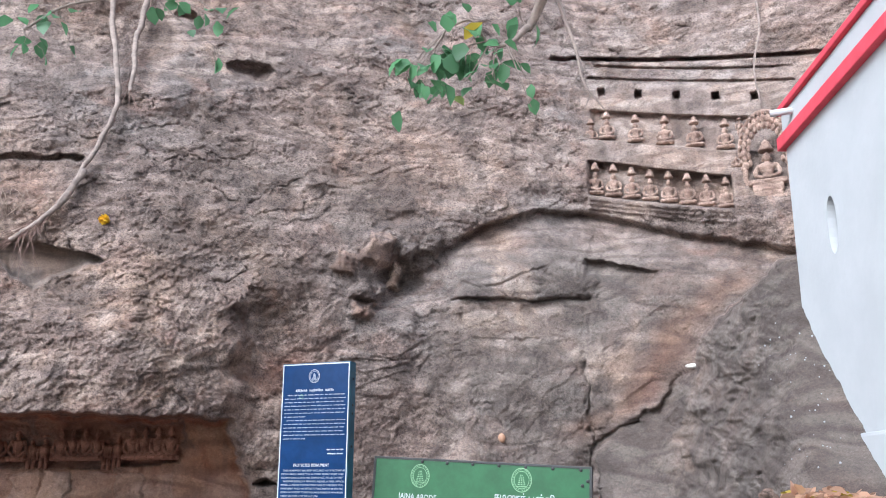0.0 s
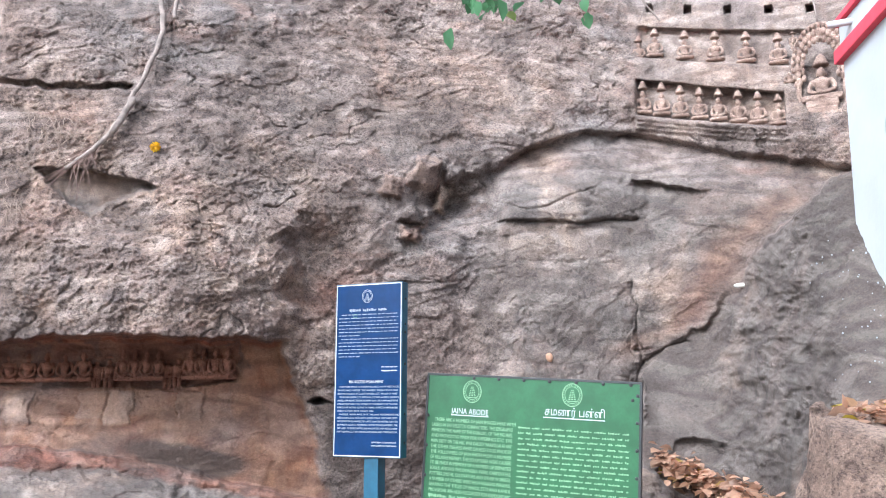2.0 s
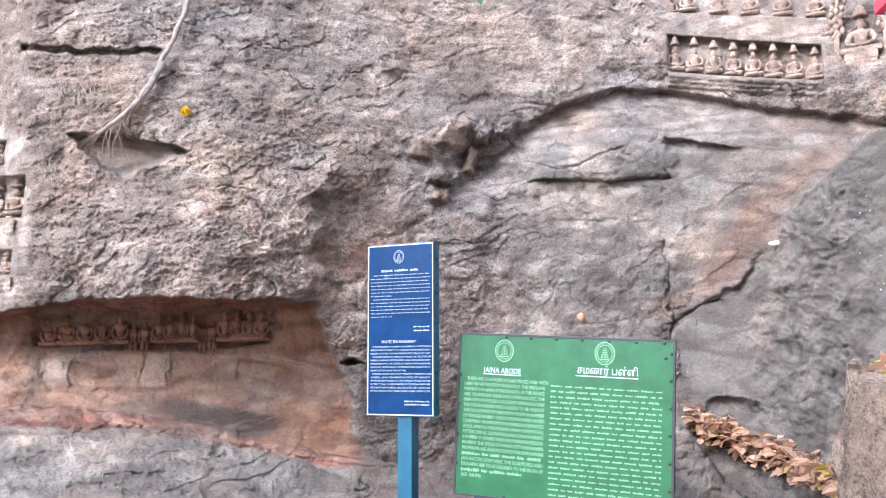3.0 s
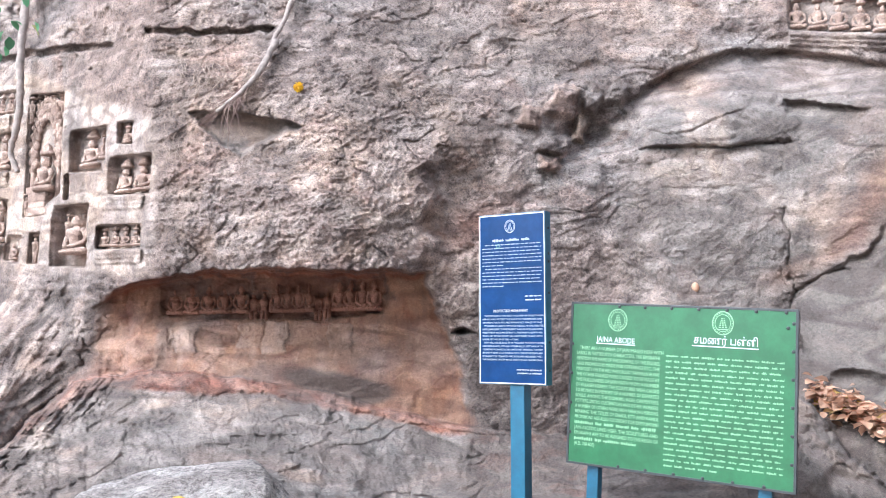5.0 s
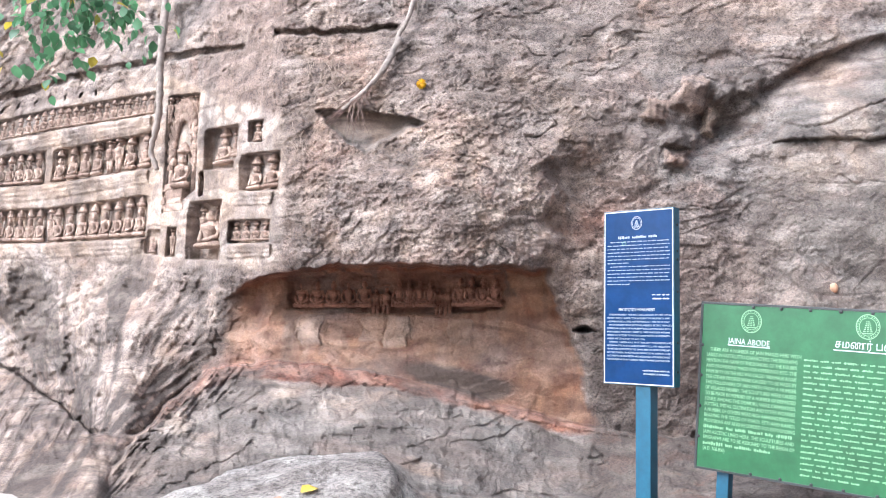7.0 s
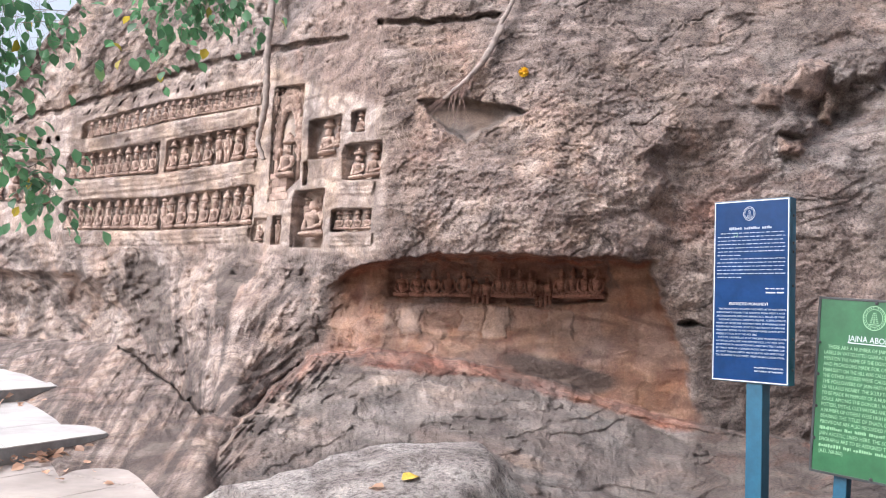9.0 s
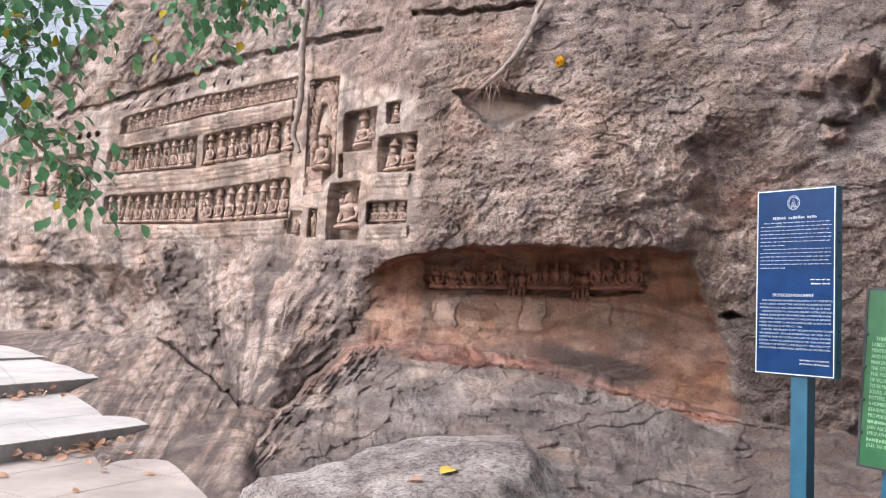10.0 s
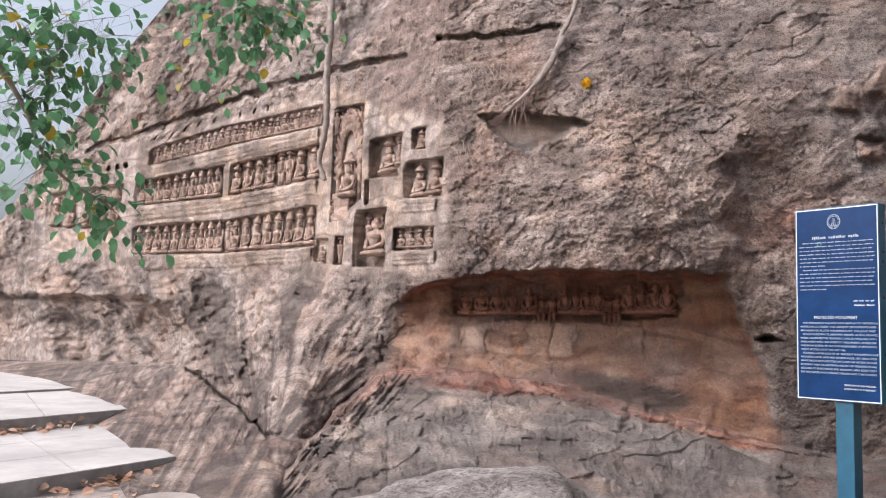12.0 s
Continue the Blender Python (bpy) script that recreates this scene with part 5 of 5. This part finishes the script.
carve(HALO, -20.9, 17.6, 22.8, "carved arches", 0.62, 0.12)
row(SEATED, -10.5, -18.4, 5, ROW_RA, "upper figures of the far panel", 0.98, 0.92, 0.06)
carve(SEATED, -9.4, 22.3, 24.0, "upper figures of the far panel", 0.9, 0.0)
row(SEATED, -9.6, -18.2, 8, ROW_RB, "lower figures of the far panel", 0.99, 0.82, 0.05)
carve(SEATED, -20.9, 18.6, 21.6, "far goddess niche", 1.0, 0.1)
carve(STANDING, -19.35, 21.9, 23.1, "far goddess niche", 1.1, 0.05)
carve(BAREHEAD, -19.0, 20.0, 21.0, "far goddess niche", 1.2, 0.05)
cave_row = ([(31.7, 2.7), (17.6, 3.6)], [(31.3, 0.9), (17.6, 1.4)])
cave_tall = ([(31.7, 2.75), (17.6, 3.3)], [(31.3, 0.2), (17.6, 0.6)])
row(BAREHEAD, 31.0, 26.9, 5, cave_row, "worn figures in the cave", 1.5, 0.75, 0.1, 0.02, 0.03, True)
row(STANDING, 26.1, 25.4, 2, cave_tall, "worn figures in the cave", 1.0, 1.0, 0, 0, 0.05, True)
row(BAREHEAD, 24.6, 22.5, 4, cave_row, "worn figures in the cave", 1.45, 0.6, 0.1, 0.02, 0.03, True)
row(STANDING, 21.9, 21.3, 2, cave_tall, "worn figures in the cave", 1.0, 1.0, 0, 0, 0.05, True)
row(BAREHEAD, 20.5, 18.2, 4, cave_row, "worn figures in the cave", 1.45, 0.68, 0.1, 0.02, 0.03, True)

# ---- roots that hang down the cliff ----
def clinging(name, way, radius, label, fringe=0, spread=0.5, gap=0.12):
    """A root running down the face: a bent tapering stem, ending in a tuft of rootlets."""
    thing = new(name)
    pts = []
    for az, el in way:
        pts.append(spot(az, el, min(skin_range(az + da, el + de) for da in (-0.5, 0, 0.5) for de in (-0.5, 0, 0.5)) - gap))
    thing.location = pts[-1]
    tagged(thing, label, "root")
    inv = Matrix.Translation(-pts[-1])
    curve = bend(pts, 8)
    r = random.Random(len(name) + int(way[0][0]))
    bm = bmesh.new()
    k = len(curve) - 1
    tube(bm, [inv @ (p + Vector((r.uniform(-1, 1), 0, r.uniform(-1, 1))) * radius * 0.25) for p in curve], [radius * (1 - 0.45 * i / k) * (1 + 0.12 * math.sin(i * 1.9)) for i in range(k + 1)], 9)
    part("stem", bm, BARK, thing, smooth=True)
    if fringe:
        bm = bmesh.new()
        for i in range(fringe):
            t = r.uniform(0.55, 0.98)
            p = curve[int(t * k)].copy()
            w = [p]
            d = (curve[-1] - curve[int(0.7 * k)]).normalized() * 0.10 + Vector((0, 0, -0.012))
            side = Vector((r.uniform(-1, 1), r.uniform(-0.15, 0.1), r.uniform(-0.6, 0.5))) * spread * 0.12
            for q in range(5):
                p = p + d * r.uniform(0.6, 1.2) + side
                w.append(p.copy())
            tube(bm, [inv @ q for q in bend(w, 3)], [min(radius * 0.22, 0.0065) * (1 - 0.055 * j) for j in range(len(bend(w, 3)))], 5)
        tagged(part("root_tangle", bm, ROOTLET, thing, "tangle of reddish thin rootlets"), kind="stuff")
    return thing


ROOTLET = plain("reddish_rootlets", (0.22, 0.14, 0.115), 0.9, spread=0.35, scale=20)
clinging("hanging_root", [(25.6, 38), (24.9, 29.75), (23.83, 24.8), (23.9, 22.5), (25.35, 18.95), (26.5, 16.7)], 0.046, "grey fig root hanging down the cliff, frayed at its foot", 0, gap=0.08)
clinging("frayed_root", [(25.2, 19.0), (26.1, 17.2), (27.2, 15.8), (28.9, 14.3)], 0.045, "frayed brown root end spread over the rock", 30, 1.0, 0.05)
clinging("hanging_root", [(41.0, 30), (40.65, 20.8), (40.75, 16.5), (40.6, 13.0), (40.95, 10.8), (40.5, 9.4)], 0.07, "long pale root draped over the carved panel", 0, gap=0.14)
clinging("hanging_root", [(22.3, 34), (22.7, 29.1), (23.05, 27.3), (22.9, 25.5), (23.02, 24.2)], 0.05, "thin twisted roots with a reddish tip", 14, 0.7)
clinging("hanging_root", [(-20.3, 34), (-21.2, 29), (-20.6, 26), (-20.9, 23.5)], 0.022, "thin dry root hanging over the far panel", 0)

# ---- foliage ----
def leaf_material(name, colour):
    m, n, l, b = shader(name, 0.45)
    info = n.new("ShaderNodeNewGeometry")
    col = mix(n, l, info.outputs["Random Per Island"], tuple(c * 0.65 for c in colour), tuple(min(1, c * 1.5) for c in colour))
    old = ramp(n, l, info.outputs["Random Per Island"], (0.955, 0.0), (0.965, 1.0))
    col = mix(n, l, old, col, (0.42, 0.32, 0.04))
    l.new(col, b.inputs["Base Color"])
    t = n.new("ShaderNodeBsdfTranslucent")
    l.new(col, t.inputs[0])
    add = n.new("ShaderNodeMixShader")
    add.inputs[0].default_value = 0.5
    l.new(b.outputs[0], add.inputs[1])
    l.new(t.outputs[0], add.inputs[2])
    l.new(add.outputs[0], n["Material Output"].inputs[0])
    return m


LEAF = leaf_material("fig_leaf", (0.10, 0.225, 0.105))


def leaf(bm, p, d, up, size):
    """One pointed oval leaf, folded along its rib and drooping at the tip."""
    d = d.normalized()
    s = d.cross(up)
    s = s.normalized() if s.length > 1e-3 else d.orthogonal().normalized()
    n = s.cross(d)
    rib = [p, p + d * size * 0.35, p + d * size * 0.7 - n * size * 0.06, p + d * size - n * size * 0.18]
    w = [0.06, 0.38, 0.31, 0.0]
    mid = [bm.verts.new(q) for q in rib]
    for sg in (-1, 1):
        edge = [bm.verts.new(q + s * sg * size * k + n * size * 0.09 * (k > 0.1)) for q, k in zip(rib[:3], w)]
        for i in range(2):
            bm.faces.new((mid[i], edge[i], edge[i + 1], mid[i + 1]) if sg > 0 else (mid[i + 1], edge[i + 1], edge[i], mid[i]))
        bm.faces.new((mid[2], edge[2], mid[3]) if sg > 0 else (mid[3], edge[2], mid[2]))


def sprays(bm_twig, bm_leaf, start, centres, rnd, count, spread, size, radius=0.006):
    """Twigs from the nearest of the start points to each centre, with leaves about it."""
    for c in centres:
        src = min(start, key=lambda q: (q - c).length)
        sag = Vector((rnd.uniform(-0.05, 0.05), rnd.uniform(-0.05, 0.05), rnd.uniform(-0.02, 0.08)))
        way = bend([src, (src + c) / 2 + sag, c], 5)
        tube(bm_twig, way, [radius * (1 - 0.06 * i) for i in range(len(way))], 5)
        for k in range(count):
            t = rnd.choice(way[4:])
            off = Vector((rnd.gauss(0, spread), rnd.gauss(0, spread), rnd.gauss(-0.3 * spread, spread)))
            p = t + off
            tube(bm_twig, [t, t + off * 0.5 + Vector((0, 0, 0.02)), p], [radius * 0.35, radius * 0.3, radius * 0.25], 3)
            d = off.normalized() * 0.6 + Vector((rnd.uniform(-0.6, 0.6), rnd.uniform(-0.6, 0.6), rnd.uniform(-1.2, 0.1)))
            leaf(bm_leaf, p, d, Vector((rnd.uniform(-0.5, 0.5), rnd.uniform(-0.5, 0.5), 1)), size * rnd.uniform(0.7, 1.2))


def sp(r, *pairs):
    return [spot(a, e, r) for a, e in pairs]


rnd = random.Random(21)
tree = tagged(new("fig_tree"), "tall green fig tree whose leafy limbs overhang the viewing place", "tree")
tree.location = (3.2, -5.2, -0.1)
inv = Matrix.Translation(-Vector((3.2, -5.2, -0.1)))
limb_c = bend([Vector((3.2, -5.2, 5.0)), Vector((2.6, -2, 6.6)), Vector((1.7, 2.5, 6.2)), Vector((0.9, 4.3, 5.1)), *sp(4.6, (-7.0, 31.84), (-5.9, 30.5), (-4.75, 29.7), (-3.25, 29.7), (-1.9, 31.2), (0, 30.7))], 6)
limb_l = bend([Vector((3.2, -5.2, 4.6)), Vector((-1.5, -4.5, 6.5)), Vector((-5.0, -1.0, 6.0)), Vector((-6.4, 2.0, 4.8)), *sp(7.0, (62, 16.5), (60.4, 14.0), (59, 12), (57.6, 9.2), (55.9, 7.7), (54.3, 6.9))], 6)
limb_m = bend([Vector((-5.0, -1.0, 6.0)), Vector((-5.6, 3.0, 5.9)), *sp(7.2, (54, 22), (50, 21), (47.7, 20.2), (45, 19.5))], 6)
limb_u = bend([Vector((1.7, 2.5, 6.2)), Vector((-1.2, 4.2, 6.0)), *sp(6.0, (20, 34), (22, 31), (27, 29.2), (29.5, 27.2))], 6)
bm = bmesh.new()
tube(bm, [inv @ q for q in bend([Vector((3.2, -5.2, -0.3)), Vector((3.3, -5.3, 1.2)), Vector((3.1, -5.1, 3.2)), Vector((3.2, -5.2, 5.3))], 6)], [0.42 - 0.011 * i for i in range(19)], 14)
part("trunk", bm, BARK, tree, smooth=True)
for limb, r0, r1 in ((limb_c, 0.14, 0.008), (limb_l, 0.16, 0.012), (limb_m, 0.07, 0.01), (limb_u, 0.06, 0.008)):
    bm = bmesh.new()
    k = len(limb) - 1
    tube(bm, [inv @ q for q in limb], [r0 * (1 - i / k) ** 3 + r1 for i in range(k + 1)], 8)
    part("limb", bm, BARK, tree, smooth=True)
tw, lv = bmesh.new(), bmesh.new()
sprays(tw, lv, limb_c, sp(4.6, (3.2, 26.3), (2.9, 26.0), (2.37, 27.8), (1.6, 27.2), (0.62, 29.4), (-0.4, 29.7), (-0.9, 28.4), (0.1, 26.1), (-1.9, 29.2), (-2.7, 31), (-4.2, 28.4), (-5.5, 31.3), (-3.5, 27.6)), rnd, 5, 0.05, 0.125)
sprays(tw, lv, limb_c, sp(4.6, (-6.0, 27.4), (-6.3, 25.6), (-3.8, 26.5), (-5.6, 29)), rnd, 2, 0.05, 0.10)
sprays(tw, lv, limb_u, sp(6.0, (27.6, 28.6), (29.2, 26.9), (28.4, 26.4), (26.7, 28), (21.6, 30.3), (17.2, 28.3), (16.0, 29.8), (17.3, 30.4)), rnd, 4, 0.06, 0.12)
sprays(tw, lv, limb_l, sp(7.0, (59.8, 17), (58.5, 16), (56.7, 17.2), (58.6, 13.7), (56.8, 14), (59.6, 11.6), (56, 12.8), (54.7, 16.6), (53.6, 18), (53, 16.4), (51.5, 17), (52, 15.7), (57, 10.3), (58.8, 9.4), (56, 8.7), (54.4, 8.6), (53.6, 6.3), (54.8, 6.2), (53, 5.7), (56.9, 8.3), (59.5, 7), (55.8, 14.1), (61, 15), (61.5, 11), (60.5, 18.5), (55.5, 18.8)), rnd, 21, 0.15, 0.105, 0.004)
sprays(tw, lv, limb_m, sp(7.2, (48.9, 18.9), (47.7, 17.7), (46, 18.9), (44.3, 19.4), (48.3, 16.3), (46.8, 15.5), (48.7, 14.8), (45.2, 17.4), (43.2, 19.2), (42.2, 18.3), (49.7, 17.1), (46.4, 19.7), (47, 21), (44, 21.2)), rnd, 22, 0.13, 0.095, 0.004)
for q in (tw, lv):
    bmesh.ops.transform(q, matrix=inv, verts=q.verts)
tagged(part("fine_branching", tw, BARK, tree, smooth=True), kind="stuff")
part("crown", lv, LEAF, tree, "broad green leaves, a few turned yellow", smooth=True)
twig = tagged(new("bare_twig"), "dry leafless twig hanging from above", "twig")
w = bend(sp(4.6, (-7.2, 36), (-8.6, 31.7), (-9.6, 29.2), (-10.1, 27), (-11.5, 25.2)), 5)
twig.location = w[0]
bm = bmesh.new()
tube(bm, [q - w[0] for q in w], [0.014 * (1 - 0.035 * i) for i in range(len(w))], 6)
for k, (dx, dz) in ((8, (-0.06, -0.12)), (11, (0.05, -0.1)), (13, (-0.05, -0.12)), (15, (0.05, -0.09)), (17, (-0.04, -0.1))):
    tube(bm, [w[k] - w[0], w[k] - w[0] + Vector((dx, 0, dz))], [0.006, 0.002], 5)
part("stem", bm, BARK, twig)

# ---- fallen leaves and small things ----
DRY = leaf_material("dry_leaf", (0.46, 0.285, 0.195))


def litter(name, label, spots, size, seed):
    r = random.Random(seed)
    bm = bmesh.new()
    for p in spots:
        d = Vector((r.uniform(-1, 1), r.uniform(-1, 1), r.uniform(-0.3, 0.4)))
        leaf(bm, p, d, Vector((r.uniform(-0.8, 0.8), r.uniform(-0.8, 0.8), 1)), size * r.uniform(0.6, 1.2))
    return tidy(name, bm, DRY, label=label, category="leaves", kind="stuff", smooth=False)


r = random.Random(3)
pairs = []
for k in range(900):
    u = r.random()
    pairs.append((-9.9 - 11.5 * u, -3.0 - 4.6 * u ** 0.9 + r.gauss(0, 0.45) - 0.3))
spots = skin_spots(pairs, [r.uniform(0.03, 0.24) for k in pairs])
litter("leaf_litter", "dry brown leaves heaped in the gully", spots, 0.15, 1)
spots = [spot(r.uniform(-26, -20.8), 0, r.uniform(6.2, 7.0)) for k in range(260)]
litter("leaf_litter", "dry brown leaves lying on the stone blocks", [Vector((p.x, p.y, 1.55 + r.uniform(0, 0.16))) for p in spots], 0.13, 2)
litter("leaf_litter", "dry leaves swept against the lower step", [Vector((-7.72 + r.gauss(0, 0.16), 6.5 + r.gauss(0, 0.35), 0.01 + r.uniform(0, 0.08))) for k in range(90)], 0.11, 4)
litter("leaf_litter", "dry leaves swept against the upper step", [Vector((-10.65 + r.gauss(0, 0.15), 7.7 + r.gauss(0, 0.5), 0.18 + r.uniform(0, 0.07))) for k in range(80)], 0.11, 5)
litter("leaf_litter", "single dry leaves scattered over the paving", [Vector((r.uniform(-7.4, -6.2), r.uniform(3.5, 6.8), 0.012)) for k in range(14)], 0.1, 6)

YELLOW = plain("marigold_petals", (0.85, 0.55, 0.02), 0.7, spread=0.2, scale=40)
p = spot(23.62, 16.2, skin_range(23.62, 16.2) - 0.07)
bm = bmesh.new()
r = random.Random(8)
for k in range(60):
    d = Vector((r.gauss(0, 1), r.gauss(0, 1), r.gauss(0, 1))).normalized()
    leaf(bm, d * 0.015, d, Vector((0.2, 0.1, 1)), 0.058)
flower = tidy("marigold", bm, YELLOW, label="bright yellow marigold head lodged on the rock", category="flower", smooth=False)
flower.location = p
YELLOWED = plain("yellowed_leaf", (0.55, 0.36, 0.05), 0.7, spread=0.25, scale=30)
PALE = plain("pale_chip", (0.72, 0.68, 0.62), 0.8)


def chip(name, az, el, size, material, label, seed):
    ob = boulder(name, spot(az, el, skin_range(az, el) - size[1] * 0.4), size, seed, label, material, 0, (), 2, 0.1, "stone chip")
    return ob


chip("stone_chip", -15.5, 7.7, (0.11, 0.06, 0.035), PALE, "flat white stone chip lying on the slab", 3)
chip("dry_leaf", -3.05, 3.2, (0.045, 0.03, 0.06), DRY, "curled dry leaf caught on the boulder", 5)
me = front_boulder.data
tree_of_faces = BVHTree.FromPolygons([front_boulder.matrix_world @ v.co for v in me.vertices], [tuple(f.vertices) for f in me.polygons])
for az, el, size, heading, material, label in ((31.0, -11.0, 0.14, 0.4, "yellow", "dry yellow fallen leaf lying on the boulder"), (32.2, -11.5, 0.12, 2.3, "dry", "dry pale fallen leaf lying on the boulder")):
    eye = Vector((CX, CY, CZ))
    hit, normal, _, _ = tree_of_faces.ray_cast(eye, spot(az, el, 6.0) - eye)
    bm = bmesh.new()
    leaf(bm, Vector((0, 0, 0)), normal.orthogonal().normalized() * math.cos(heading) + normal.cross(normal.orthogonal().normalized()) * math.sin(heading), normal, size)
    lf = tidy("fallen_leaf", bm, YELLOWED if material == "yellow" else DRY, label=label, category="leaf", smooth=False)
    lf.location = hit + normal * 0.02
r = random.Random(13)
bm = bmesh.new()
pairs = [(r.uniform(-24, -19.5), r.uniform(0.5, 11)) for k in range(45)]
for p in skin_spots(pairs, [0.012] * 45):
    blob(bm, p, (r.uniform(0.004, 0.011),) * 3, 5, 4)
tidy("lime_splashes", bm, LIME, label="small white limewash splashes on the slab", category="paint", kind="stuff")

# dry fibrous root mats caught on the rock
STRAW = plain("dry_root_fibre", (0.33, 0.245, 0.19), 0.95, spread=0.3, scale=15)
r = random.Random(17)
for centre, reach, count, label in (((30.0, 16.8), 1.7, 50, "straw-coloured dry root fibres matted on the rock"), ((26.9, 16.6), 0.8, 30, "dry orange root fibres beside the frayed root"), ((32.0, 12.2), 1.3, 18, "thin dry fibres clinging beside the carved niches")):
    strands = []
    for k in range(count):
        a, e = centre[0] + r.gauss(0, reach * 0.5), centre[1] + r.gauss(0, reach * 0.4)
        da, de = r.uniform(-0.22, 0.22), r.uniform(-0.32, -0.05)
        strands.append([(a + da * q + r.uniform(-0.06, 0.06), e + de * q + r.uniform(-0.05, 0.05)) for q in range(5)])
    flat_list = [p for w in strands for p in w]
    places = skin_spots(flat_list, [r.uniform(0.015, 0.05) for p in flat_list])
    bm = bmesh.new()
    for k in range(count):
        tube(bm, places[5 * k:5 * k + 5], [0.004, 0.0045, 0.004, 0.003, 0.002], 4)
    tidy("root_fibre", bm, STRAW, label=label, category="roots", kind="stuff", smooth=True)
